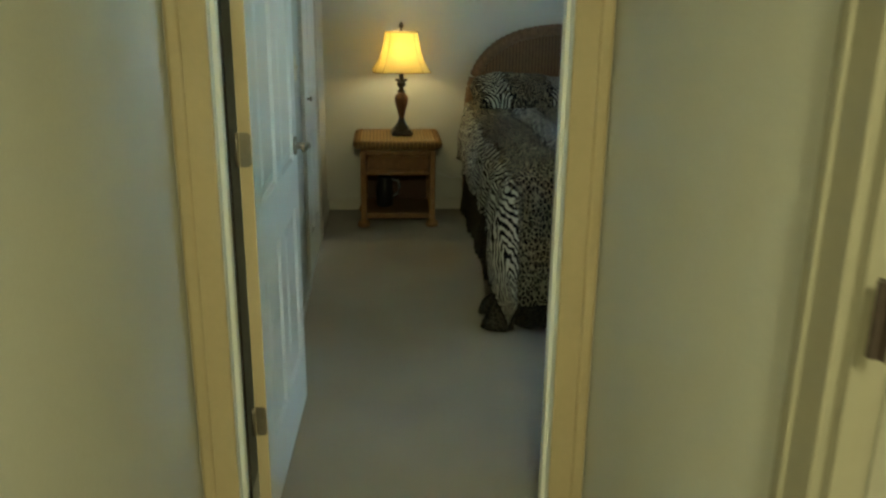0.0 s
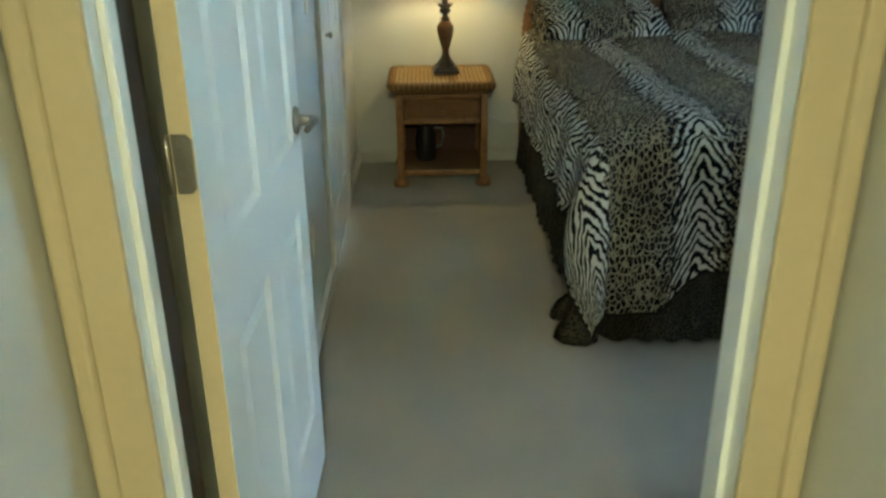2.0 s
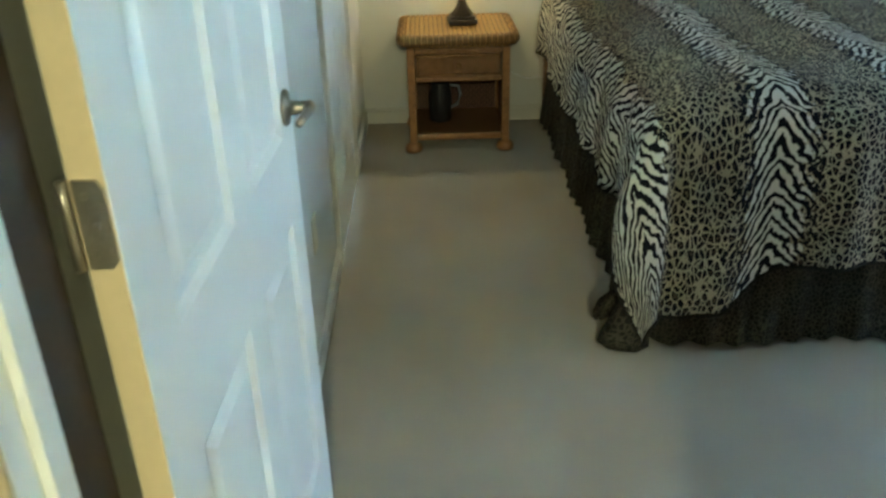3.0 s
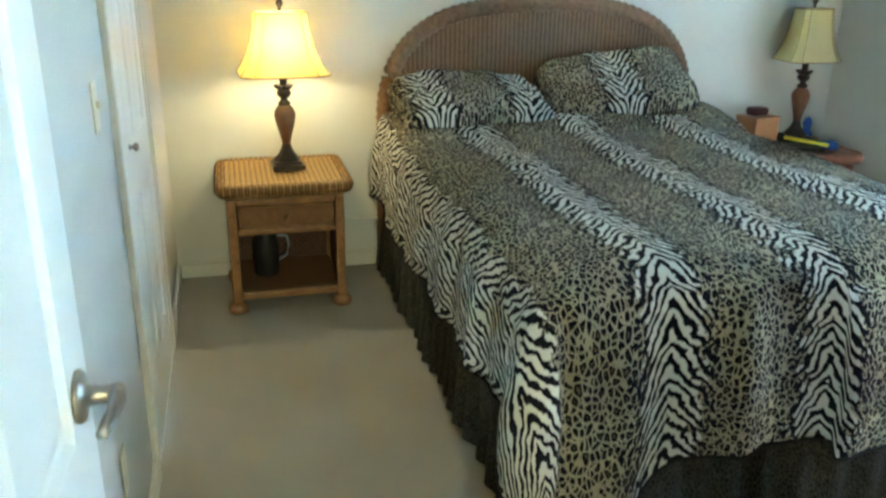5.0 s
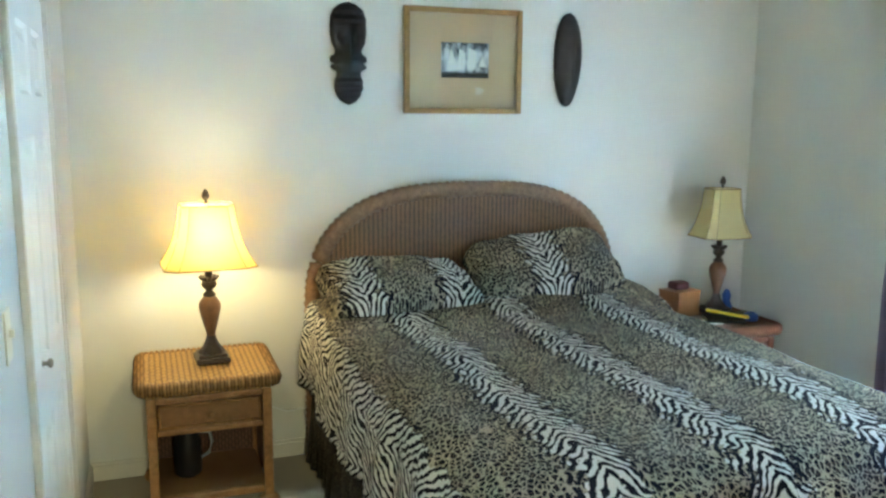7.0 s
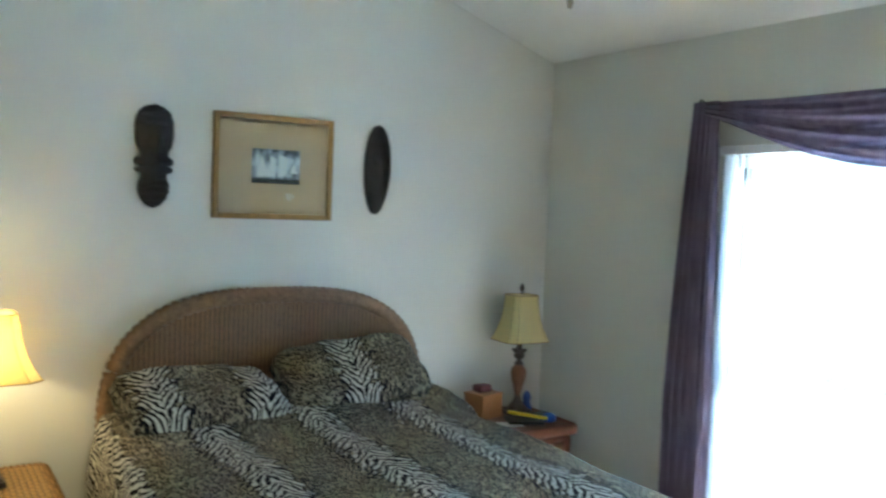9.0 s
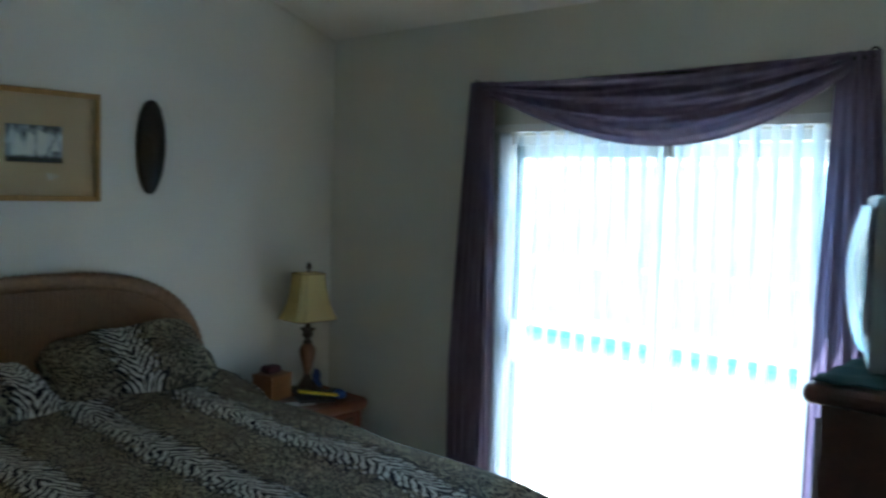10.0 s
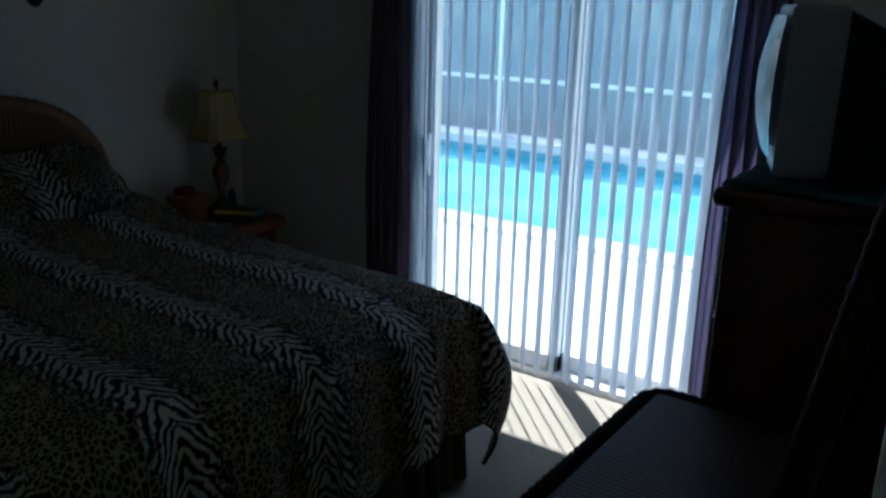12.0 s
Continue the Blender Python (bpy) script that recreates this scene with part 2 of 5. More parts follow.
def translucent(name, color, through_color, share):
    m = material(name, color, 0.5, 0, 0.3)
    n = Net(m)
    tr = n.add("ShaderNodeBsdfTranslucent")
    tr.inputs["Color"].default_value = (*through_color, 1)
    mix = n.add("ShaderNodeMixShader")
    mix.inputs[0].default_value = share
    n.link(n.bsdf.outputs[0], mix.inputs[1])
    n.link(tr.outputs[0], mix.inputs[2])
    n.link(mix.outputs[0], n.t.nodes["Material Output"].inputs["Surface"])
    return m


BLIND = translucent("white_vinyl_slat", (0.66, 0.70, 0.74), (0.60, 0.68, 0.78), 0.40)
SHADE = translucent("parchment_shade", (0.58, 0.54, 0.30), (0.78, 0.56, 0.13), 0.40)
SHADETRIM = mottled("shade_braid", (0.25, 0.17, 0.07), 0.8, 0.2, 20, 200, 0.3, 0.001)

GLASS = bpy.data.materials.new("window_glass")
GLASS.use_nodes = True
gn = GLASS.node_tree
gn.nodes.remove(gn.nodes["Principled BSDF"])
gt, gg, gm = (gn.nodes.new(k) for k in ("ShaderNodeBsdfTransparent", "ShaderNodeBsdfGlossy", "ShaderNodeMixShader"))
gt.inputs[0].default_value = (0.93, 0.97, 0.97, 1)
gg.inputs["Roughness"].default_value = 0.01
gm.inputs[0].default_value = 0.04
gn.links.new(gt.outputs[0], gm.inputs[1])
gn.links.new(gg.outputs[0], gm.inputs[2])
gn.links.new(gm.outputs[0], gn.nodes["Material Output"].inputs["Surface"])

SCREENNET = bpy.data.materials.new("insect_screen")
SCREENNET.use_nodes = True
sn = SCREENNET.node_tree
st_, sm_ = sn.nodes.new("ShaderNodeBsdfTransparent"), sn.nodes.new("ShaderNodeMixShader")
# Mesh colour pale blue and dense, to lay haze over the trees behind.
sn.nodes["Principled BSDF"].inputs["Base Color"].default_value = (0.34, 0.40, 0.46, 1)
sm_.inputs[0].default_value = 0.62
sn.links.new(st_.outputs[0], sm_.inputs[1])
sn.links.new(sn.nodes["Principled BSDF"].outputs[0], sm_.inputs[2])
sn.links.new(sm_.outputs[0], sn.nodes["Material Output"].inputs["Surface"])

WATER = material("pool_water", (0.20, 0.62, 0.72), 0.08, 0, 0.5)
wnet = Net(WATER)
wnet.link(wnet.ramp(wnet.noise(wnet.coord(), 1.4, 3), [(0.35, (0.10, 0.46, 0.58)), (0.65, (0.20, 0.62, 0.70))]), wnet.bsdf.inputs["Base Color"])
wnet.bump(wnet.noise(wnet.coord(), 5, 3), 0.25, 0.02)
MIRROR = material("mirror_glass", (0.85, 0.87, 0.88), 0.02, 1.0)
SCREENGLASS = material("screen_glass", (0.12, 0.15, 0.17), 0.2, 0, 0.7)

BULB = bpy.data.materials.new("lit_bulb")
BULB.use_nodes = True
BULB.node_tree.nodes["Principled BSDF"].inputs["Emission Color"].default_value = (1.0, 0.72, 0.36, 1)
BULB.node_tree.nodes["Principled BSDF"].inputs["Emission Strength"].default_value = 1.6
FROST = material("frosted_glass", (0.8, 0.8, 0.78), 0.4)


# ---- building blocks ----
def mesh_of(name, bm, mat, smooth=False):
    me = bpy.data.meshes.new(name)
    if smooth:
        for f in bm.faces:
            f.smooth = True
    bm.to_mesh(me)
    bm.free()
    for one in (mat if isinstance(mat, (list, tuple)) else [mat]):
        me.materials.append(one)
    return me


def part(name, bm, mat, parent=None, label="", smooth=False, at=None):
    """One mesh object from a bmesh, under a thing or part where one is given."""
    ob = new(name, mesh_of(name, bm, mat, smooth))
    if at is not None:
        ob.matrix_basis = at
    if parent is not None:
        ob.parent = parent
    if label:
        ob["label"] = label
    return ob


def thing(name, label, category, group="", at=None):
    ob = new(name)
    ob.empty_display_size = 0.1
    if at is not None:
        ob.matrix_basis = at
    return tagged(ob, label, category, group)


def box(x0, x1, y0, y1, z0, z1, bevel=0.0, bm=None, seg=2):
    out = bm or bmesh.new()
    tmp = bmesh.new()
    bmesh.ops.create_cube(tmp, size=1, matrix=Matrix.Translation(((x0 + x1) / 2, (y0 + y1) / 2, (z0 + z1) / 2)) @ Matrix.Diagonal((x1 - x0, y1 - y0, z1 - z0, 1)))
    if bevel:
        bmesh.ops.bevel(tmp, geom=tmp.edges[:], offset=bevel, segments=seg, affect="EDGES", profile=0.5)
    me = bpy.data.meshes.new("tmp")
    tmp.to_mesh(me)
    tmp.free()
    out.from_mesh(me)
    bpy.data.meshes.remove(me)
    return out


def lathe(profile, steps=24, bm=None, at=(0, 0, 0)):
    """Turned shape from (radius, height) pairs."""
    out = bm or bmesh.new()
    rings = []
    for r, z in profile:
        rings.append([out.verts.new((at[0] + r * math.cos(2 * math.pi * i / steps), at[1] + r * math.sin(2 * math.pi * i / steps), at[2] + z)) for i in range(steps)])
    for a, b in zip(rings, rings[1:]):
        for i in range(steps):
            out.faces.new((a[i], a[(i + 1) % steps], b[(i + 1) % steps], b[i]))
    out.faces.new(rings[0][::-1])
    out.faces.new(rings[-1])
    return out


def tube(points, radius, sides=8, bm=None, closed=False, wave=0.0, twist=0.0):
    """A round bar along points; wave makes it swell like a wound braid."""
    out = bm or bmesh.new()
    pts = [Vector(p) for p in points]
    rings = []
    n = len(pts)
    up = Vector((0, 0, 1))
    for i, p in enumerate(pts):
        a = pts[(i - 1) % n] if closed or i else pts[i]
        b = pts[(i + 1) % n] if closed or i < n - 1 else pts[i]
        t = (b - a).normalized()
        ref = up if abs(t.z) < 0.95 else Vector((1, 0, 0))
        s = t.cross(ref).normalized()
        w = s.cross(t)
        r = radius(i) if callable(radius) else radius
        r *= 1 + (wave if i % 2 else -wave)
        rings.append([out.verts.new(p + (s * math.cos(2 * math.pi * k / sides + twist * i) + w * math.sin(2 * math.pi * k / sides + twist * i)) * r) for k in range(sides)])
    pairs = list(zip(rings, rings[1:])) + ([(rings[-1], rings[0])] if closed else [])
    for a, b in pairs:
        for k in range(sides):
            out.faces.new((a[k], a[(k + 1) % sides], b[(k + 1) % sides], b[k]))
    if not closed:
        out.faces.new(rings[0][::-1])
        out.faces.new(rings[-1])
    return out


def prism(outline, y0, y1, bm=None):
    """An outline of (x, z) pairs, pushed from y0 to y1."""
    out = bm or bmesh.new()
    a = [out.verts.new((x, y0, z)) for x, z in outline]
    b = [out.verts.new((x, y1, z)) for x, z in outline]
    out.faces.new(a)
    out.faces.new(b[::-1])
    for i in range(len(a)):
        j = (i + 1) % len(a)
        out.faces.new((a[j], a[i], b[i], b[j]))
    bmesh.ops.recalc_face_normals(out, faces=out.faces[:])
    return out


def structure(name, bm, mat, label="", smooth=False):
    return tagged(part(name, bm, mat, smooth=smooth), label, "", "", "structure")


# ---- the rooms ----
XL, XR, YF, YS, YH = -0.57, 3.01, 5.0, 1.12, 1.0
DX0, DX1, DH = -0.56, 0.29, 2.04          # doorway
SY0, SY1, SH = 2.02, 3.68, 2.06           # opening of the sliding door
HL, HR, HB = -0.66, 0.39, -2.6            # hall
T = 0.13

structure("floor", box(-1.2, XR, HB - 0.2, YF + 0.1, -0.12, 0.0), CARPET, "beige cut-pile carpet with faint footmarks")
structure("wall_north", box(XL - T, XR + 0.2, YF, YF + T, 0, 3.6), WALL, "cream painted wall behind the bed")
structure("wall_west", box(XL - T, XL, YS, 3.33, 0, 3.6), WALL, "cream painted wall behind the open door")
structure("wall_west_far", box(XL - T, XL, 4.15, YF, 0, 3.6), WALL, "cream painted wall beside the closet door")
structure("wall_west_over", box(XL - T, XL, 3.33, 4.15, 2.04, 3.6), WALL, "cream painted wall over the closet door")
structure("wall_closet_back", box(XL - 0.8, XL - 0.75, 3.2, 4.3, 0, 2.4), WALL, "closet back wall")
structure("wall_east", box(XR, XR + 0.2, SY1, YF, 0, 2.9), WALL, "cream painted wall beside the sliding door")
structure("wall_east_near", box(XR, XR + 0.2, YS - T, SY0, 0, 2.9), WALL, "cream painted wall behind the dark chest")
structure("wall_east_over", box(XR, XR + 0.2, SY0, SY1, SH, 2.9), WALL, "cream painted wall over the sliding door")
structure("wall_south", box(DX1 + 0.02, XR, YH, YS, 0, 3.6), WALL, "cream painted wall beside the bedroom doorway")
structure("wall_south_over", box(DX0 - 0.02, DX1 + 0.02, YH, YS, DH + 0.02, 3.6), WALL, "cream painted wall over the bedroom doorway")
structure("wall_hall_west", box(HL - T, HL, HB, YH, 0, 2.6), WALL, "cream painted hall wall")
structure("wall_hall_end", box(HL, HR, HB - T, HB, 0, 2.6), WALL, "cream painted end wall of the hall")
structure("wall_hall_east", box(HR, HR + T, -0.095, YH, 0, 2.6), WALL, "cream painted hall wall beside the doorway")
structure("wall_hall_east_back", box(HR, HR + T, HB, -0.945, 0, 2.6), WALL, "cream painted hall wall")
structure("wall_hall_east_over", box(HR, HR + T, -0.945, -0.095, 2.05, 2.6), WALL, "cream painted wall over the hall door")
structure("wall_hall_corner", box(HL - T, DX0 - 0.02, YH, YS, 0, 3.6), WALL, "cream painted wall stub beside the door jamb")
structure("wall_hall_corner_over", box(HL - T, HR + T, YH - 0.002, YH + 0.05, 2.6, 3.6), WALL, "wall above the hall ceiling")
structure("ceiling_hall", box(HL - T, HR + T, HB - T, YH, 2.5, 2.6), CEIL, "white hall ceiling")


def room_ceiling():
    def top(x):
        return 2.66 + 0.33 * (XR - x)
    knee = 1.05
    return prism([(XR + 0.2, top(XR + 0.2)), (knee, top(knee)), (XL - T, top(knee)), (XL - T, top(knee) + 0.12), (XR + 0.2, top(knee) + 0.12)], YS - T, YF + T)


structure("ceiling", room_ceiling(), CEIL, "white textured ceiling that slopes down to the window wall")


def casing(name, x0, x1, y_face, out, z1, mat, width=0.085, label=""):
    """Door casing on a wall that faces y: two legs and a head, with stepped moulding."""
    bm = bmesh.new()
    s = out
    def strip(ax0, ax1, az0, az1, vertical, inner):
        for k, (lo, hi, d) in enumerate(((0.0, 0.99, 0.011), (0.62, 0.96, 0.021))):
            if vertical:
                w = ax1 - ax0
                p, q = (ax0 + w * lo, ax0 + w * hi) if inner > 0 else (ax1 - w * hi, ax1 - w * lo)
                box(p, q, min(y_face, y_face + s * d), max(y_face, y_face + s * d), az0, az1, 0.0052 if d < 0.015 else 0.0095, bm, 3)
            else:
                h = az1 - az0
                box(ax0, ax1, min(y_face, y_face + s * d), max(y_face, y_face + s * d), az0 + h * lo, az0 + h * hi, 0.0015, bm, 1)
    strip(x0 - width, x0, 0, z1, True, -1)
    strip(x1, x1 + width, 0, z1, True, 1)
    strip(x0 - width, x1 + width, z1, z1 + width, False, 1)
    return structure(name, bm, mat, label)


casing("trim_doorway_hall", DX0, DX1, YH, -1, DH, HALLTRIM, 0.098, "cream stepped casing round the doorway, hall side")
casing("trim_doorway_room", DX0, DX1, YS, 1, DH, TRIM, 0.06, "cream casing round the doorway, bedroom side")
jb = box(DX0 - 0.02, DX0, YH, YS, 0, DH)
box(DX1, DX1 + 0.02, YH, YS, 0, DH, 0, jb)
box(DX0 - 0.02, DX1 + 0.02, YH, YS, DH, DH + 0.02, 0, jb)
box(DX0, DX0 + 0.012, YH + 0.035, YH + 0.072, 0, DH, 0.002, jb)
box(DX1 - 0.012, DX1, YH + 0.035, YH + 0.072, 0, DH, 0.002, jb)
structure("door_frame_bedroom", jb, DOOR, "white painted door jamb with stop")
# Dark strip added for the shade in the gap between jamb and door.
structure("trim_gap_shade", box(DX0 - 0.016, DX0 + 0.003, 1.074, 1.163, 0.0, DH, 0.002), GAPSHADE, "dark brown strip for the shade in the hinge-side door gap")


def panel_door(name, width, height, thick, mat, parent=None, label=""):
    """A six-panel door leaf in x (0..width), y (0..thick), with sunk mouldings and raised fields."""
    bm = bmesh.new()
    st, mid = 0.105, 0.10
    pw = (width - 2 * st - mid) / 2
    xs = [0, st, st + pw, st + pw + mid, width - st, width]
    zs = [0, 0.22, 0.80, 0.97, 1.60, 1.71, height - 0.11, height]
    for face, sgn in ((0.0, 1), (thick, -1)):
        for i in range(5):
            for j in range(7):
                x0, x1, z0, z1 = xs[i], xs[i + 1], zs[j], zs[j + 1]
                if i in (1, 3) and j in (1, 3, 5):
                    rings = []
                    for ins, d in ((0, 0), (0.012, 0.009), (0.026, 0.009), (0.05, 0.002)):
                        y = face + sgn * d
                        rings.append([bm.verts.new(p) for p in ((x0 + ins, y, z0 + ins), (x1 - ins, y, z0 + ins), (x1 - ins, y, z1 - ins), (x0 + ins, y, z1 - ins))])
                    for a, b in zip(rings, rings[1:]):
                        for k in range(4):
                            bm.faces.new((a[k], a[(k + 1) % 4], b[(k + 1) % 4], b[k]))
                    bm.faces.new(rings[-1])
                else:
                    bm.faces.new([bm.verts.new(p) for p in ((x0, face, z0), (x1, face, z0), (x1, face, z1), (x0, face, z1))])
    for q in (((0, 0, 0), (0, thick, 0), (0, thick, height), (0, 0, height)), ((width, 0, 0), (width, thick, 0), (width, thick, height), (width, 0, height)),
              ((0, 0, 0), (width, 0, 0), (width, thick, 0), (0, thick, 0)), ((0, 0, height), (width, 0, height), (width, thick, height), (0, thick, height))):
        bm.faces.new([bm.verts.new(p) for p in q])
    bmesh.ops.remove_doubles(bm, verts=bm.verts[:], dist=0.0003)
    bmesh.ops.recalc_face_normals(bm, faces=bm.faces[:])
    return part(name, bm, mat, parent, label)


def hinge(parent, z, h=0.09):
    """A butt hinge: leaf on the door edge with clipped corners, a knuckle and screws."""
    bm = bmesh.new()
    outline = [(0.004, z - h / 2 + 0.008), (0.012, z - h / 2), (0.026, z - h / 2), (0.036, z - h / 2 + 0.010), (0.036, z + h / 2 - 0.010), (0.026, z + h / 2), (0.012, z + h / 2), (0.004, z + h / 2 - 0.008)]
    prism([(x, q) for x, q in outline], -0.0025, 0.0005, bm)
    return part("hinge", bm, NICKEL, parent, "worn nickel butt hinge leaf with clipped corners")


# bedroom door, open along the west wall
leaf_at = pose(-0.537, 1.172, 0.012, 0, 0, 88.0)
door = thing("door_1", "white six-panel bedroom door, standing open along the wall", "door", at=leaf_at)
door["kind"] = "structure"
# local x runs from the hinge edge to the free edge; local y towards the wall
leaf = panel_door("leaf", 0.845, 2.02, 0.035, DOOR, door)
leaf.location = (0, -0.035, 0)
eb = box(-0.0015, 0.0, -0.034, -0.001, 0.0, 2.02)
part("leaf_edge", eb, EDGE, door, "cream painted hinge edge")
for z in (0.355, 1.145, 1.835):
    hb = bmesh.new()
    o = [(-0.033, z - 0.036), (-0.026, z - 0.045), (-0.004, z - 0.045), (-0.004, z + 0.045), (-0.026, z + 0.045), (-0.033, z + 0.036)]
    a = [hb.verts.new((-0.0045, y, q)) for y, q in o]
    b = [hb.verts.new((-0.0015, y, q)) for y, q in o]
    hb.faces.new(a)
    hb.faces.new(b[::-1])
    for i in range(6):
        hb.faces.new((a[i], a[(i + 1) % 6], b[(i + 1) % 6], b[i]))
    for dz in (-0.03, 0.0, 0.03):
        for v in [(-0.0052, -0.014 - 0.006 * (dz == 0), z + dz)]:
            box(v[0] - 0.001, v[0] + 0.001, v[1] - 0.0035, v[1] + 0.0035, v[2] - 0.0035, v[2] + 0.0035, 0.0012, hb, 1)
    bmesh.ops.recalc_face_normals(hb, faces=hb.faces[:])
    h_ = part("hinge", hb, NICKEL, door, "worn nickel hinge leaf with clipped corners")
    kb = tube([(-0.005, 0.004, z - 0.045), (-0.005, 0.004, z - 0.015), (-0.005, 0.004, z + 0.015), (-0.005, 0.004, z + 0.045)], 0.006, 10)
    part("knuckle", kb, NICKEL, h_, smooth=True)
for side in (-1, 1):
    y0 = -0.035 if side < 0 else 0.0
    rb = lathe([(0.0, 0), (0.033, 0), (0.034, 0.004), (0.030, 0.009), (0.014, 0.011), (0.012, 0.03), (0.0125, 0.045)], 24)
    knob = part("rose", rb, NICKEL, door, "brushed nickel door rose and stem", True, at=Matrix.Translation((0.780, y0, 1.015)) @ pose(0, 0, 0, 90 if side < 0 else -90, 0, 0))
    lev = tube([(0, 0, 0.045), (0, 0, 0.052)] if side > 0 else [(0.004, 0, 0.045), (-0.02, 0.002, 0.051), (-0.05, 0.006, 0.052), (-0.085, 0.004, 0.048), (-0.10, 0.0, 0.044)], lambda i: (0.0125, 0.011, 0.009, 0.0085, 0.007)[i] if side < 0 else 0.012, 10)
    part("lever", lev, NICKEL, knob, "polished curved door lever", True)

# hinge leaves and strike on the jamb, and the hall door on the east
hd = thing("door_2", "cream six-panel hall door, standing shut", "door", at=pose(HR + 0.045, -0.145, 0.012, 0, 0, -90))
hd["kind"] = "structure"
l2 = panel_door("leaf", 0.76, 2.02, 0.035, TRIM, hd)
hb = tube([(0.038, -0.05, 1.16), (0.038, -0.05, 1.19), (0.038, -0.05, 1.22), (0.038, -0.05, 1.25)], 0.008, 10)
box(0.022, 0.056, -0.048, -0.045, 1.16, 1.25, 0.001, hb, 1)
part("hinge", hb, LAMPDARK, hd, "dark bronze butt hinge")
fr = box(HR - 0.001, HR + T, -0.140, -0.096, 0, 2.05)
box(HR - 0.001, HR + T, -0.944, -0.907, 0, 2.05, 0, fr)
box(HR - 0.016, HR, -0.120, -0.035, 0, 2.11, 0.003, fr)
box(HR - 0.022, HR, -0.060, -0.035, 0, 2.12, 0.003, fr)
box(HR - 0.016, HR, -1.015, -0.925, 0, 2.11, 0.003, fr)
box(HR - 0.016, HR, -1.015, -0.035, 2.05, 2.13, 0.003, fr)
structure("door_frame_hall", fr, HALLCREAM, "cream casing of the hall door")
structure("wall_hall_closet", box(HR + T, HR + T + 0.05, -1.0, 0.1, 0, 2.4), WALL, "wall behind the hall door")

# closet door in the west wall
cd = thing("door_3", "white six-panel closet door, shut", "door", at=pose(XL - 0.025, 4.12, 0.012, 0, 0, -90))
cd["kind"] = "structure"
cl = panel_door("leaf", 0.76, 2.01, 0.035, DOOR, cd)
cl.location = (0, -0.0, 0)
kb = lathe([(0.0, 0), (0.012, 0), (0.008, 0.008), (0.008, 0.016), (0.017, 0.022), (0.018, 0.030), (0.010, 0.036), (0.0, 0.037)], 16)
part("knob", kb, NICKEL, cd, "small dull metal closet knob", True, at=Matrix.Translation((0.62, 0.035, 0.985)) @ Matrix.Scale(0.75, 4) @ pose(0, 0, 0, -90, 0, 0))
cb = box(XL - T, XL - 0.0, 3.33, 3.355, 0, 2.04)
box(XL - T, XL - 0.0, 4.125, 4.15, 0, 2.04, 0, cb)
box(XL - T, XL - 0.0, 3.33, 4.15, 2.025, 2.04, 0, cb)
for y0, y1 in ((3.265, 3.335), (4.145, 4.215)):
    box(XL, XL + 0.012, y0, y1, 0, 2.03, 0.002, cb)
    box(XL, XL + 0.018, y0 + (0.0 if y0 < 4 else 0.05), y0 + (0.02 if y0 < 4 else 0.07), 0, 2.03, 0.002, cb)
box(XL, XL + 0.012, 3.265, 4.215, 2.03, 2.10, 0.002, cb)
structure("door_frame_closet", cb, TRIM, "cream casing round the closet door")


def skirting(name, x0, x1, y0, y1, label="cream painted skirting board"):
    bm = box(x0, x1, y0, y1, 0, 0.07, 0.002)
    dx, dy = x1 - x0, y1 - y0
    cx0, cx1, cy0, cy1 = x0, x1, y0, y1
    if dx < dy:
        (cx0, cx1) = (x0, x0 + dx * 0.6) if x0 <= XL + 0.001 or x0 <= HL + 0.001 else (x1 - dx * 0.6, x1)
    else:
        (cy0, cy1) = (y1 - dy * 0.6, y1) if y1 >= YF - 0.001 else (y0, y0 + dy * 0.6)
    box(cx0, cx1, cy0, cy1, 0.07, 0.085, 0.002, bm)
    return structure(name, bm, TRIM, label)


skirting("baseboard_north", XL, XR, YF - 0.014, YF)
skirting("baseboard_west", XL, XL + 0.014, YS, 3.265)
skirting("baseboard_west_far", XL, XL + 0.014, 4.215, YF - 0.014)
skirting("baseboard_east", XR - 0.014, XR, SY1 + 0.02, YF - 0.014)
skirting("baseboard_south", DX1 + 0.09, XR - 0.014, YS, YS + 0.014)
skirting("baseboard_hall_west", HL, HL + 0.014, HB, YH - 0.03)
skirting("baseboard_hall_east", HR - 0.014, HR, -0.03, YH - 0.03)


def plate(name, y, z, label, category, toggle):
    at = pose(XL, y, z)
    t = thing(name, label, category, at=at)
    part("plate", box(0, 0.005, -0.036, 0.036, -0.058, 0.058, 0.002), PLATE, t)
    if toggle:
        part("toggle", box(0.004, 0.016, -0.005, 0.005, -0.004, 0.014, 0.002), PLATE, t)
    else:
        for dz in (-0.02, 0.02):
            bm = box(0.004, 0.0065, -0.014, 0.014, dz - 0.013, dz + 0.013, 0.002)
            part("socket", bm, PLATE, t)
    return t


plate("light_switch", 3.02, 1.20, "ivory light switch plate on the cream wall", "light switch", True)
plate("wall_outlet", 2.75, 0.39, "ivory double socket plate low on the cream wall", "socket", False)

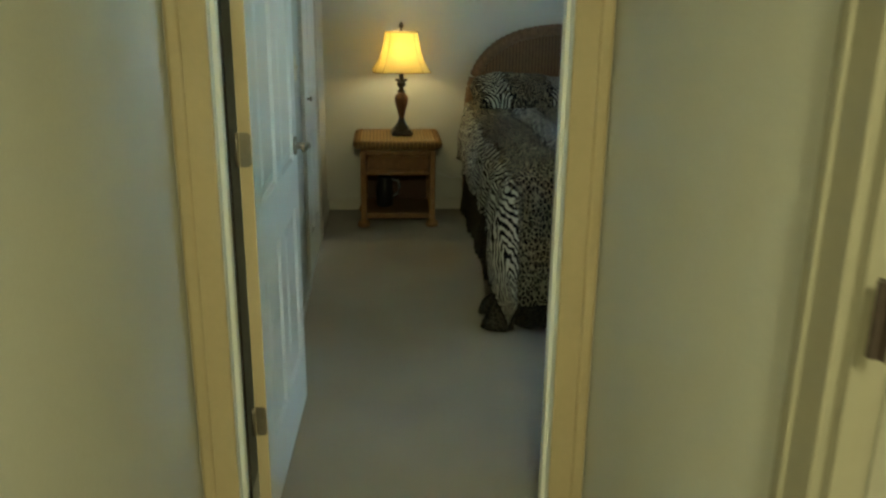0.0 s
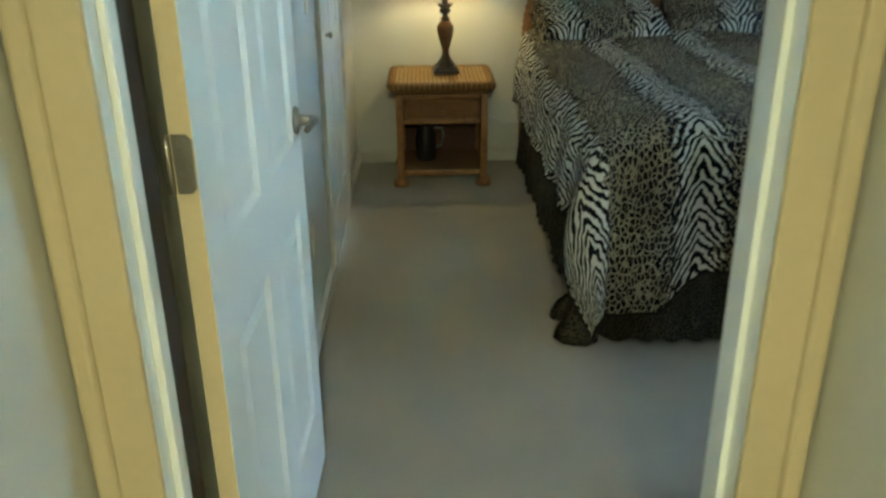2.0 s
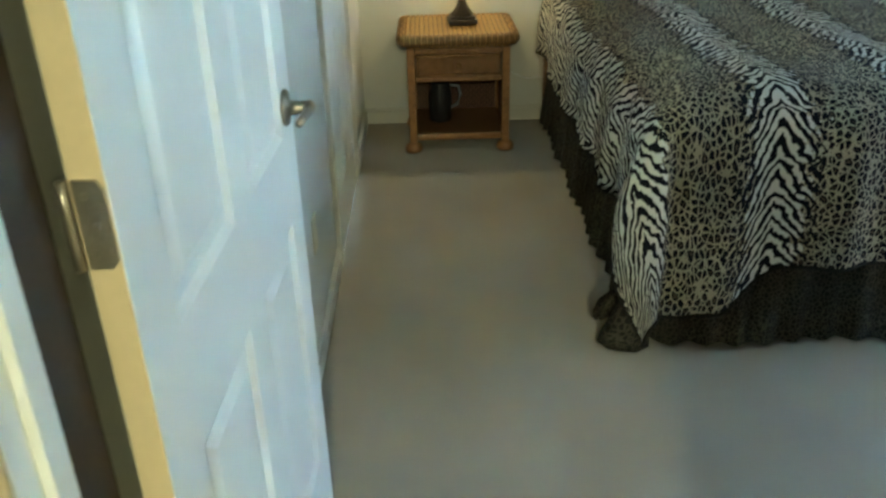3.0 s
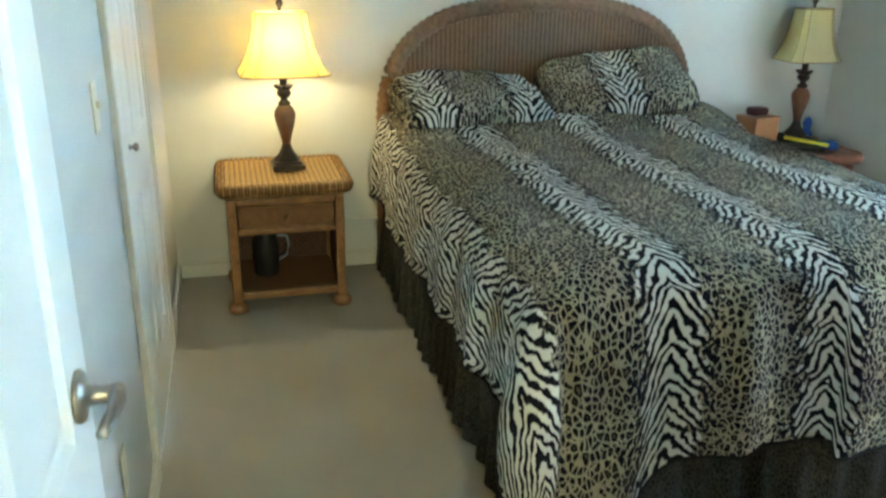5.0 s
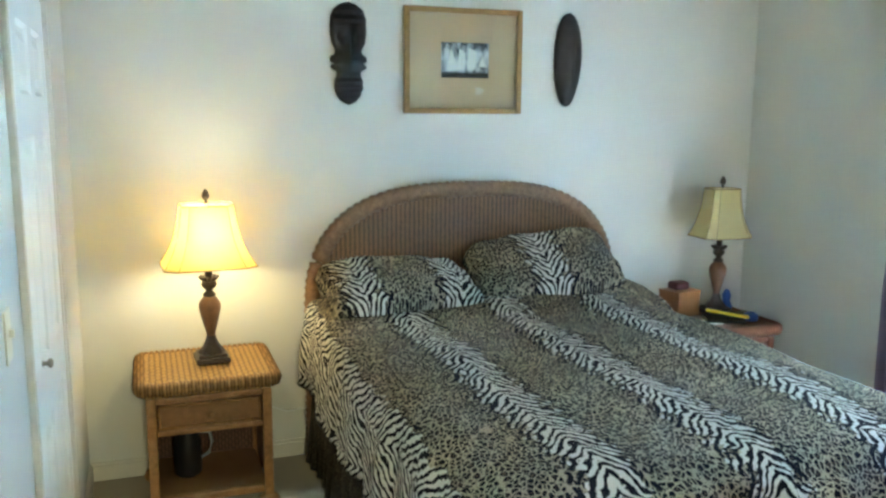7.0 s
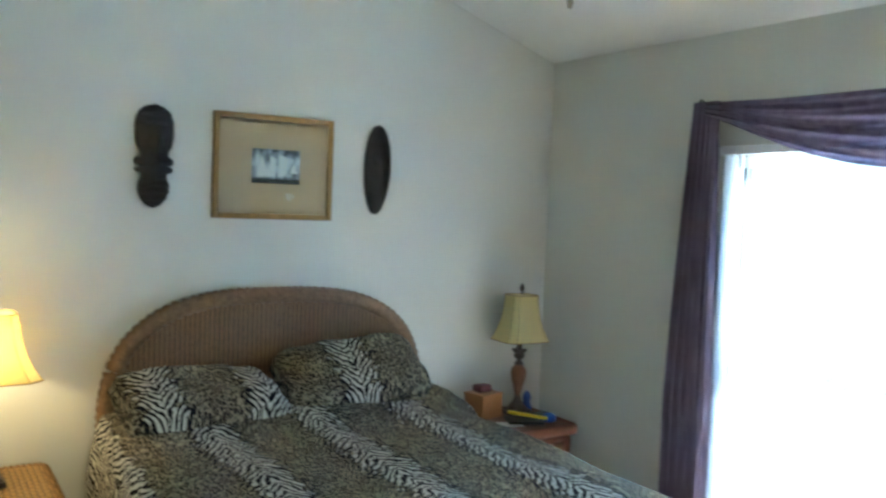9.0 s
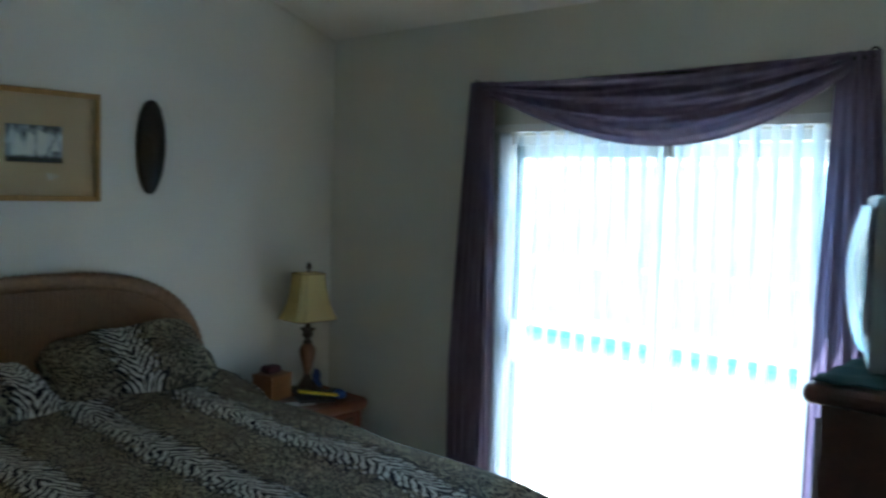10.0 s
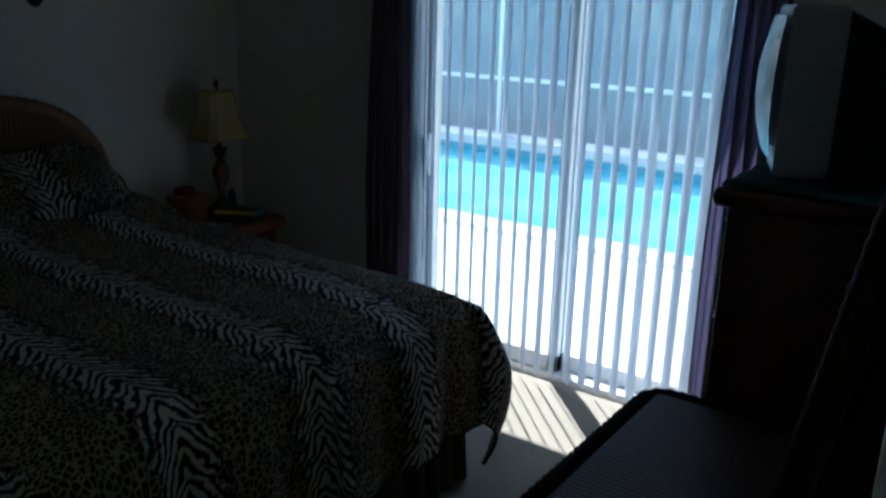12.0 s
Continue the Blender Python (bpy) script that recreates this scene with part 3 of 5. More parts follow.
# ---- sliding door ----
slider = structure("window_1", box(XR + 0.02, XR + 0.16, SY0, SY1, 0.0, 0.035, 0.003), ALU, "white aluminium sliding glass door, shut")
fb = box(XR + 0.02, XR + 0.16, SY0, SY0 + 0.04, 0.035, SH, 0.003)
box(XR + 0.02, XR + 0.16, SY1 - 0.04, SY1, 0.035, SH, 0.003, fb)
box(XR + 0.02, XR + 0.16, SY0, SY1, SH - 0.045, SH, 0.003, fb)
part("window_frame", fb, ALU, slider)
mid = (SY0 + SY1) / 2 - 0.02
for k, (y0, y1, x0) in enumerate(((mid - 0.025, SY1 - 0.04, XR + 0.045), (SY0 + 0.04, mid + 0.035, XR + 0.10))):
    b = box(x0, x0 + 0.035, y0, y0 + 0.055, 0.036, SH - 0.046, 0.003)
    box(x0, x0 + 0.035, y1 - 0.06, y1, 0.036, SH - 0.046, 0.003, b)
    box(x0, x0 + 0.035, y0, y1, 0.036, 0.12, 0.003, b)
    box(x0, x0 + 0.035, y0, y1, SH - 0.11, SH - 0.046, 0.003, b)
    sash = part("sash", b, ALU, slider, "white sliding sash" if k == 0 else "white fixed sash")
    pane = part("pane", box(x0 + 0.014, x0 + 0.020, y0 + 0.05, y1 - 0.055, 0.115, SH - 0.105), GLASS, sash)
    pane.visible_shadow = False
hb = box(XR + 0.020, XR + 0.045, SY1 - 0.088, SY1 - 0.060, 0.92, 1.14, 0.006)
box(XR + 0.012, XR + 0.020, SY1 - 0.084, SY1 - 0.064, 0.95, 1.11, 0.003, hb)
part("handle", hb, ALU, slider, "white pull handle")
lb = box(XR + 0.008, XR + 0.013, SY1 - 0.080, SY1 - 0.068, 1.00, 1.04, 0.002)
part("latch", lb, BLACKPL, slider, "small black latch")
structure("wall_east_outside", box(XR + 0.2, XR + 0.24, -3, SY0, 0, 3.0), STUCCO, "stuccoed outside wall")
structure("wall_east_outside_far", box(XR + 0.2, XR + 0.24, SY1, 9, 0, 3.0), STUCCO, "stuccoed outside wall")

# vertical blinds
blind = thing("vertical_blind", "white vinyl vertical blind, slats turned half open before the glass door", "vertical blind")
part("headrail", box(XR - 0.055, XR - 0.015, SY0 - 0.02, SY1 + 0.03, SH + 0.01, SH + 0.05, 0.003), WHITEPL, blind)


def slat_mesh():
    bm = bmesh.new()
    rows = []
    for z in (0.045, 0.25, 0.6, 1.0, 1.4, 1.8, SH + 0.01):
        row = []
        for k in range(6):
            s = (k / 5 - 0.5) * 0.086
            row.append(bm.verts.new((s, 0.006 * (1 - (s / 0.043) ** 2), z)))
        rows.append(row)
    for a, b in zip(rows, rows[1:]):
        for k in range(5):
            bm.faces.new((a[k], a[k + 1], b[k + 1], b[k]))
    return mesh_of("slat", bm, BLIND, True)


SLAT = slat_mesh()
for i in range(18):
    y = 3.437 - i * 0.081
    s = new("slat", SLAT)
    s.matrix_basis = pose(XR - 0.042, y, 0, 0, 0, 47 + 3 * math.sin(i * 2.1))
    s.parent = blind
for i in range(4):
    s = new("slat", SLAT)
    s.matrix_basis = pose(XR - 0.035, SY1 - 0.025 - i * 0.04, 0, 0, 0, 12 + 9 * i)
    s.parent = blind
part("bead_chain", tube([(XR - 0.06, SY1 - 0.115, SH), (XR - 0.062, SY1 - 0.116, 1.2), (XR - 0.06, SY1 - 0.115, 0.5)], 0.0025, 6), BLACKPL, blind, "thin dark control cord")
part("cord", tube([(XR - 0.06, SY1 - 0.02, SH), (XR - 0.062, SY1 - 0.021, 1.2), (XR - 0.06, SY1 - 0.02, 0.4)], 0.002, 6), BLACKPL, blind, "thin dark control cord")

# curtain rod with scarf
RODX, RODZ, RY0, RY1 = XR - 0.11, 2.295, 1.95, 3.77
rod = thing("curtain_rod", "black wrought-iron curtain rod with scrolled ends over the glass door", "curtain rod")
part("rod", tube([(RODX, RY0, RODZ), (RODX, (RY0 + RY1) / 2, RODZ), (RODX, RY1, RODZ)], 0.009, 10), BLACKPL, rod, smooth=True)
for y, s in ((RY0, -1), (RY1, 1)):
    pts = [(RODX, y + s * (0.0 + 0.020 * math.sin(a) * (1 - a / 9)), RODZ + 0.020 - 0.020 * math.cos(a) * (1 - a / 9)) for a in [k * 0.45 for k in range(14)]]
    part("finial", tube(pts, 0.0045, 8), BLACKPL, rod, "scrolled iron finial", smooth=True)
    part("bracket", tube([(RODX, y - s * 0.05, RODZ), (RODX + 0.045, y - s * 0.05, RODZ - 0.004), (XR, y - s * 0.05, RODZ - 0.02)], 0.006, 8), BLACKPL, rod, smooth=True)


def cloth_sheet(fn, nu, nv, name, mat, parent, label=""):
    bm = bmesh.new()
    g = [[bm.verts.new(fn(i / nu, j / nv)) for j in range(nv + 1)] for i in range(nu + 1)]
    for i in range(nu):
        for j in range(nv):
            bm.faces.new((g[i][j], g[i + 1][j], g[i + 1][j + 1], g[i][j + 1]))
    return part(name, bm, mat, parent, label, True)


scarf = thing("scarf_curtain", "violet-grey sheer scarf curtain swagged over the iron rod", "curtain")


def tail(y_in, y_out, seed):
    def fn(u, v):
        z = RODZ + 0.022 - v * (RODZ - 0.03)
        spread = 0.55 + 0.45 * min(1, v * 1.6)
        y = y_in + (y_out - y_in) * (0.10 + u * spread + (1 - spread) * 0.2)
        fold = 0.022 * math.sin(u * 29 + seed + 1.2 * math.sin(v * 3)) + 0.010 * math.sin(u * 61 + 2 * v + seed)
        return (RODX + 0.0 + fold * (0.4 + 0.6 * min(1, v * 3)) - 0.012 * (1 - v), y, z)
    return fn


cloth_sheet(tail(3.61, 3.86, 0.4), 60, 24, "tail", CURTAIN, scarf, "gathered side length reaching the floor")
cloth_sheet(tail(2.13, 1.85, 2.1), 60, 24, "tail", CURTAIN, scarf, "gathered side length reaching the floor")


def swag(u, v):
    y = RY1 - 0.05 - u * (RY1 - RY0 - 0.12)
    cat = 4 * u * (1 - u)
    skew = 4 * (u ** 1.25) * (1 - u ** 1.25)
    depth = (0.07 + 0.24 * skew) * v
    top = RODZ + 0.018 - 0.012 * cat
    fold = 0.017 * math.sin(v * 21 + 1.5 * math.sin(u * 5)) + 0.008 * math.sin(v * 47 + u * 9)
    return (RODX - 0.018 - 0.035 * math.sin(v * math.pi) * (0.4 + cat * 0.6) + fold * (0.5 + 0.5 * cat), y, top - depth)


cloth_sheet(swag, 70, 40, "swag", CURTAIN, scarf, "draped valance, lowest past its middle")


# ---- bed ----
BX0, BX1, BY0, BY1, BT = 0.455, 2.085, 2.70, 4.88, 0.765
bed = thing("bed", "dark brown box-spring bed with a brown rattan arched headboard", "bed")
bb = box(BX0 + 0.03, BX1 - 0.03, BY0 + 0.05, BY1, 0.13, 0.44, 0.03)
part("box_spring", bb, BLACK, bed, "dark box spring")
part("mattress", box(BX0 + 0.02, BX1 - 0.02, BY0 + 0.03, BY1, 0.44, BT - 0.02, 0.06, seg=4), PAPER, bed, "white mattress", True)
for x in (BX0 + 0.1, BX1 - 0.16):
    for y in (BY0 + 0.14, BY1 - 0.12):
        part("leg", lathe([(0.02, 0), (0.026, 0.01), (0.024, 0.13)], 12, at=(x + 0.03, y, 0)), BLACKPL, bed, smooth=True)


def arch(inset=0.0, n=48, x0=0.418, x1=2.11, z0=0.0, top=1.345):
    """Outline of the headboard: straight posts, then round shoulders to a nearly level top."""
    pts = []
    cx, a, zb = (x0 + x1) / 2, (x1 - x0) / 2 - inset, 0.68
    b = top - inset - zb
    for i in range(n + 1):
        t = math.pi * i / n
        c, s = math.cos(t), math.sin(t)
        e = 0.70
        pts.append((cx - a * math.copysign(abs(c) ** e, c), zb + b * abs(s) ** e))
    return [(pts[0][0], z0)] + pts + [(pts[-1][0], z0)]


hb_ = prism(arch(0.05, z0=0.14), 4.925, 4.965)
head = part("headboard", hb_, HEADWEAVE, bed, "brown woven rattan headboard panel")
out = arch(0.042)
path3 = []
for (xa, za), (xb, zb_) in zip(out, out[1:]):
    d = math.hypot(xb - xa, zb_ - za)
    k = max(1, int(d / 0.016))
    path3 += [(xa + (xb - xa) * i / k, 4.945, za + (zb_ - za) * i / k) for i in range(k)]
path3.append((out[-1][0], 4.945, out[-1][1]))
part("rim", tube(path3, 0.042, 10, wave=0.085), HEADROLL, head, "wrapped rattan rim roll", True)

def outline_bed(r):
    """Foot-and-sides path of the skirt with rounded foot corners: points and outward normals."""
    pts = []
    x0, x1, y0, y1 = BX0 + 0.005, BX1 - 0.005, BY0 - 0.012, BY1
    n = 90
    for i in range(n + 1):
        pts.append((x0, y1 - (y1 - y0 - r) * i / n, -1, 0))
    for i in range(1, 12):
        a = math.pi + (math.pi / 2) * i / 12
        pts.append((x0 + r + r * math.cos(a), y0 + r + r * math.sin(a), math.cos(a), math.sin(a)))
    for i in range(60 + 1):
        pts.append((x0 + r + (x1 - x0 - 2 * r) * i / 60, y0, 0, -1))
    for i in range(1, 12):
        a = 1.5 * math.pi + (math.pi / 2) * i / 12
        pts.append((x1 - r + r * math.cos(a), y0 + r + r * math.sin(a), math.cos(a), math.sin(a)))
    for i in range(n + 1):
        pts.append((x1, y0 + r + (y1 - y0 - r) * i / n, 1, 0))
    return pts


def skirt(start, stop):
    bm = bmesh.new()
    uvl = bm.loops.layers.uv.new("UVMap")
    pts = outline_bed(0.07)
    # densify
    fine = []
    for (a, b) in zip(pts, pts[1:]):
        for k in range(2):
            t = k / 2
            fine.append(tuple(a[i] + (b[i] - a[i]) * t for i in range(4)))
    rows, length = [], [0]
    for a, b in zip(fine, fine[1:]):
        length.append(length[-1] + math.hypot(b[0] - a[0], b[1] - a[1]))
    fine, length = fine[start:stop], length[start:stop]
    for j in range(9):
        v = j / 8
        row = []
        for (x, y, nx, ny), s in zip(fine, length):
            amp = (0.003 + 0.010 * v)
            w = amp * math.sin(s * 58 + 2.2 * math.sin(s * 5)) + 0.010 * v * math.sin(s * 13 + 1)
            o = w + 0.012 + 0.03 * v
            row.append(bm.verts.new((x + nx * o, y + ny * o, 0.46 - 0.445 * v)))
        rows.append(row)
    for j in range(8):
        for i in range(len(fine) - 1):
            f = bm.faces.new((rows[j][i], rows[j][i + 1], rows[j + 1][i + 1], rows[j + 1][i]))
            for lp, (ii, jj) in zip(f.loops, ((i, j), (i + 1, j), (i + 1, j + 1), (i, j + 1))):
                lp[uvl].uv = (length[ii], jj / 8 * 0.44)
    return bm


sk = thing("bed_skirt", "dark gathered leopard-print bed skirt hanging to the carpet", "bed skirt")
part("side_panel", skirt(0, 192), SKIRT, sk, "gathered side panel of the bed skirt", True)
part("foot_panel", skirt(191, 337), SKIRT, sk, "gathered foot panel of the bed skirt", True)
part("side_panel", skirt(336, 529), SKIRT, sk, "gathered side panel of the bed skirt", True)


def bunch(points, width):
    """Loose folded cloth that spreads from a seam to the carpet."""
    bm = bmesh.new()
    uvl = bm.loops.layers.uv.new("UVMap")
    rows = []
    for i, (x, y, z) in enumerate(points):
        w = width[i]
        rows.append([bm.verts.new((x + w * math.cos(k * math.pi / 5) + 0.008 * math.sin(k * 2.6 + i), y + 0.8 * w * math.sin(k * math.pi / 5) + 0.006 * math.cos(k * 3.1 + i), z)) for k in range(10)])
    for i in range(len(rows) - 1):
        for k in range(10):
            f = bm.faces.new((rows[i][k], rows[i][(k + 1) % 10], rows[i + 1][(k + 1) % 10], rows[i + 1][k]))
            for lp, (a, b) in zip(f.loops, ((k, i), (k + 1, i), (k + 1, i + 1), (k, i + 1))):
                lp[uvl].uv = (a * 0.02, b * 0.05)
    bm.faces.new(rows[0][::-1])
    bm.faces.new(rows[-1])
    return bm


part("corner_fold", bunch([(0.44, 2.72, 0.30), (0.42, 2.71, 0.20), (0.40, 2.69, 0.12), (0.385, 2.68, 0.05), (0.385, 2.68, 0.012)], [0.02, 0.035, 0.055, 0.075, 0.08]), SKIRT, sk, "bunched cloth at the foot corner", True)
part("corner_fold", bunch([(0.37, 2.74, 0.16), (0.345, 2.75, 0.12), (0.325, 2.76, 0.07), (0.32, 2.765, 0.05)], [0.018, 0.03, 0.032, 0.015]), SKIRT, sk, "bunched cloth at the foot corner", True)


def quilt_point(a, b):
    """Sheet coordinates, metres: a across from the middle of the bed, b down from the head."""
    cx, hw, L = (BX0 + BX1) / 2, (BX1 - BX0) / 2 - 0.01, BY1 - BY0
    da, db = max(0.0, abs(a) - hw), max(0.0, b - L)
    s = 1 if a > 0 else -1
    x = cx + max(-hw, min(hw, a))
    y = BY1 - min(b, L)
    puff = 0.012 * math.sin(a * 9) * math.sin(b * 7) + 0.010 * noise.noise(Vector((a * 3.2, b * 3.2, 0.3)))
    edge = min(hw - min(abs(a), hw), L - min(b, L))
    sag = -0.035 * max(0, 1 - edge / 0.10) ** 2
    if a > 0:
        sag -= 0.052 * max(0, 1 - edge / 0.32) ** 2 * min(1, b / L)
    z = BT + 0.035 + puff + sag
    if b < 0.55:
        z += 0.05 * math.sin(min(1, (0.55 - b) / 0.3) * math.pi / 2)
    d = (da ** 1.6 + db ** 1.6) ** (1 / 1.6)
    if d > 0:
        r = 0.055
        ang = min(d / r, math.pi / 2)
        drop = r * (1 - math.cos(ang)) + max(0, d - r * math.pi / 2)
        outw = r * math.sin(ang) * 0.6 + 0.045 * min(1, d / 0.3)
        if da > 0 and db > 0:
            th = math.atan2(db, da)
            outw += 0.11 * math.sin(math.pi * min(1.0, d / 0.74)) * math.sin(2 * th) ** 0.6
            nx, ny = math.cos(th), math.sin(th)
        elif da > 0:
            nx, ny = 1.0, 0.0
            outw += 0.014 * min(1, d / 0.2) * math.sin(b * 15 + 0.7) + 0.008 * math.sin(b * 33)
        else:
            nx, ny = 0.0, 1.0
            outw += 0.020 * min(1, d / 0.2) * math.sin(a * 17 + 0.4) + 0.008 * math.sin(a * 39)
        x += s * nx * outw
        y -= ny * outw
        z -= drop
        z = max(z, 0.03)
    return (x, y, z)


def quilt():
    bm = bmesh.new()
    uvl = bm.loops.layers.uv.new("UVMap")
    W, L, D, F = (BX1 - BX0) / 2, BY1 - BY0, 0.42, 0.50
    us = [(-W - D) + (2 * (W + D)) * i / 150 for i in range(151)]
    vs = [0.02 + (L + F - 0.02) * j / 150 for j in range(151)]
    g = []
    for a in us:
        fall = 1 + (0.15 / F) * min(1, max(0, (-W + 0.36 - a) / 0.16))
        g.append([bm.verts.new(quilt_point(a, b if b < L else L + (b - L) * fall)) for b in vs])
    for i in range(150):
        for j in range(150):
            f = bm.faces.new((g[i][j], g[i][j + 1], g[i + 1][j + 1], g[i + 1][j]))
            for lp, (ii, jj) in zip(f.loops, ((i, j), (i, j + 1), (i + 1, j + 1), (i + 1, j))):
                lp[uvl].uv = (us[ii], vs[jj])
    t = thing("bedspread", "zebra and leopard print bedspread spread over the bed, corners hanging", "bedspread")
    edge = [v.co[:] for v in g[0]] + [col[-1].co[:] for col in g[1:]] + [v.co[:] for v in g[-1][::-1][1:]]
    part("hem", tube([(x, y, z - 0.004) for x, y, z in edge], 0.006, 6), SKIRT, t, "dark stitched hem", True)
    ob = part("cover", bm, QUILT, t, smooth=True)
    so = ob.modifiers.new("thickness", "SOLIDIFY")
    so.thickness, so.offset = 0.012, -1
    return t


quilt()


def pillow(name, label, at, w=0.74, h=0.48, t=0.20, shift=0.0):
    bm = bmesh.new()
    uvl = bm.loops.layers.uv.new("UVMap")
    n = 36
    for side in (1, -1):
        g = []
        for i in range(n + 1):
            row = []
            for j in range(n + 1):
                u, v = i / n * 2 - 1, j / n * 2 - 1
                prof = (max(0, 1 - abs(u) ** 4) * max(0, 1 - abs(v) ** 3.2)) ** 0.42
                pinch = (1 - 0.05 * (1 - abs(u)) * abs(v) ** 4) * (1 - 0.13 * abs(u) ** 7)
                wr = 0.030 * noise.noise(Vector((u * 3 + shift * 9, v * 3, side))) * prof
                row.append(bm.verts.new((u * w / 2 * (1 - 0.05 * (1 - abs(v)) * abs(u) ** 4) * (1 - 0.09 * abs(v) ** 7), v * h / 2 * pinch, side * (t / 2 * prof) + wr)))
            g.append(row)
        for i in range(n):
            for j in range(n):
                q = (g[i][j], g[i + 1][j], g[i + 1][j + 1], g[i][j + 1])
                ix = ((i, j), (i + 1, j), (i + 1, j + 1), (i, j + 1))
                if side < 0:
                    q, ix = q[::-1], ix[::-1]
                f = bm.faces.new(q)
                for lp, (ii, jj) in zip(f.loops, ix):
                    lp[uvl].uv = (ii / n * w + shift, jj / n * h)
    bmesh.ops.remove_doubles(bm, verts=bm.verts[:], dist=0.0005)
    t = thing(name, label, "pillow", "pillows on the bed", at)
    part("cover", bm, QUILT, t, smooth=True)
    rim = []
    for u, v in [(k / 12 * 2 - 1, -1) for k in range(12)] + [(1, k / 8 * 2 - 1) for k in range(8)] + [(1 - k / 12 * 2, 1) for k in range(12)] + [(-1, 1 - k / 8 * 2) for k in range(8)]:
        rim.append((u * w / 2 * (1 - 0.05 * (1 - abs(v)) * abs(u) ** 4) * (1 - 0.09 * abs(v) ** 7), v * h / 2 * (1 - 0.05 * (1 - abs(u)) * abs(v) ** 4) * (1 - 0.13 * abs(u) ** 7), 0))
    part("piping", tube(rim, 0.0035, 6, closed=True), SKIRT, t, "dark seam piping", True)
    return t


pillow("pillow", "zebra and leopard print pillow, lying against the headboard", pose(0.81, 4.66, 0.868, 14, 2, 3), t=0.24, shift=0.30)
pillow("pillow", "zebra and leopard print pillow, propped askew against the headboard", pose(1.55, 4.69, 0.925, 26, -8, -7), t=0.24, shift=0.08)


# ---- nightstands ----
def nightstand(name, label, at, RATTANPOLE=RATTANPOLE, RATTAN=RATTAN, RATTAN_RIM=RATTAN_RIM, group="nightstands beside the bed"):
    """Honey rattan stand: local origin on the floor, front towards -y, 0.52 wide, 0.46 deep, 0.60 high."""
    t = thing(name, label, "nightstand", group, at)
    W, D, H = 0.252, 0.228, 0.60
    for x in (-W + 0.02, W - 0.02):
        for y in (-D + 0.02, D - 0.02):
            part("leg", box(x - 0.02, x + 0.02, y - 0.02, y + 0.02, 0.045, 0.53, 0.006), RATTANPOLE, t)
            part("foot", lathe([(0.024, 0), (0.042, 0.007), (0.046, 0.024), (0.038, 0.043), (0.022, 0.054)], 16, at=(x, y, 0)), RATTANPOLE, t, "round bun foot", True)
    # Sides and back take the dark weave, for the shade inside the open shelf.
    for x in (-W + 0.012, W - 0.012):
        part("side_panel", box(x - 0.006, x + 0.006, -D + 0.04, D - 0.04, 0.08, 0.53), LOWWEAVE, t)
    part("back_panel", box(-W + 0.04, W - 0.04, D - 0.02, D - 0.01, 0.08, 0.53), LOWWEAVE, t, "woven back panel, coloured dark for the recess shade")
    for z0, z1 in ((0.365, 0.392), (0.065, 0.10), (0.50, 0.53)):
        part("rail", box(-W + 0.04, W - 0.04, -D + 0.002, -D + 0.034, z0, z1, 0.007), RATTANPOLE, t)
    part("shelf", box(-W + 0.03, W - 0.03, -D + 0.03, D - 0.02, 0.085, 0.098), RATTAN_Z, t, "woven lower shelf")
    part("drawer_box", box(-W + 0.03, W - 0.03, -D + 0.03, D - 0.03, 0.378, 0.39), RATTANPOLE, t)
    dr = part("drawer", box(-W + 0.05, W - 0.05, -D + 0.004, -D + 0.02, 0.397, 0.497, 0.002), RATTAN_Z, t, "woven drawer front")
    fbm = bmesh.new()
    for z in (0.400, 0.494):
        tube([(-W + 0.05, -D, z), (0, -D, z), (W - 0.05, -D, z)], 0.006, 8, fbm)
    for x in (-W + 0.052, W - 0.052):
        tube([(x, -D, 0.40), (x, -D, 0.45), (x, -D, 0.494)], 0.006, 8, fbm)
    part("moulding", fbm, RATTANPOLE, dr, smooth=True)
    part("knob", lathe([(0.006, 0), (0.006, 0.012), (0.013, 0.017), (0.014, 0.023), (0.008, 0.029), (0, 0.030)], 14), RATTANPOLE, dr, "small turned drawer knob", True, at=pose(0, -D + 0.004, 0.447, 90, 0, 0))
    # top with a wound rim
    X, Y = W + 0.014, D + 0.012
    bm = bmesh.new()
    r = 0.035
    outl = []
    for cx, cy, a0 in ((X - r, Y - r, 0), (-X + r, Y - r, 90), (-X + r, -Y + r, 180), (X - r, -Y + r, 270)):
        for k in range(7):
            a = radians(a0 + 15 * k)
            outl.append((cx + r * math.cos(a), cy + r * math.sin(a)))
    a_ = [bm.verts.new((x * 0.955, y * 0.955, H - 0.004)) for x, y in outl]
    b_ = [bm.verts.new((x * 0.955, y * 0.955, H - 0.065)) for x, y in outl]
    bm.faces.new(a_)
    bm.faces.new(b_[::-1])
    for i in range(len(outl)):
        j = (i + 1) % len(outl)
        bm.faces.new((a_[j], a_[i], b_[i], b_[j]))
    bmesh.ops.recalc_face_normals(bm, faces=bm.faces[:])
    top = part("top", bm, RATTAN, t, "ribbed woven top")
    rimp = []
    for (xa, ya), (xb, yb) in zip(outl, outl[1:] + outl[:1]):
        k = max(1, int(math.hypot(xb - xa, yb - ya) / 0.0115))
        rimp += [(xa + (xb - xa) * i / k, ya + (yb - ya) * i / k) for i in range(k)]
    if len(rimp) % 2:
        rimp = rimp[:-1]
    part("rim", tube([(x, y, H - 0.028) for x, y in rimp], 0.029, 10, closed=True, wave=0.17), RATTAN_RIM, top, "rattan-wrapped bullnose rim", True)
    return t


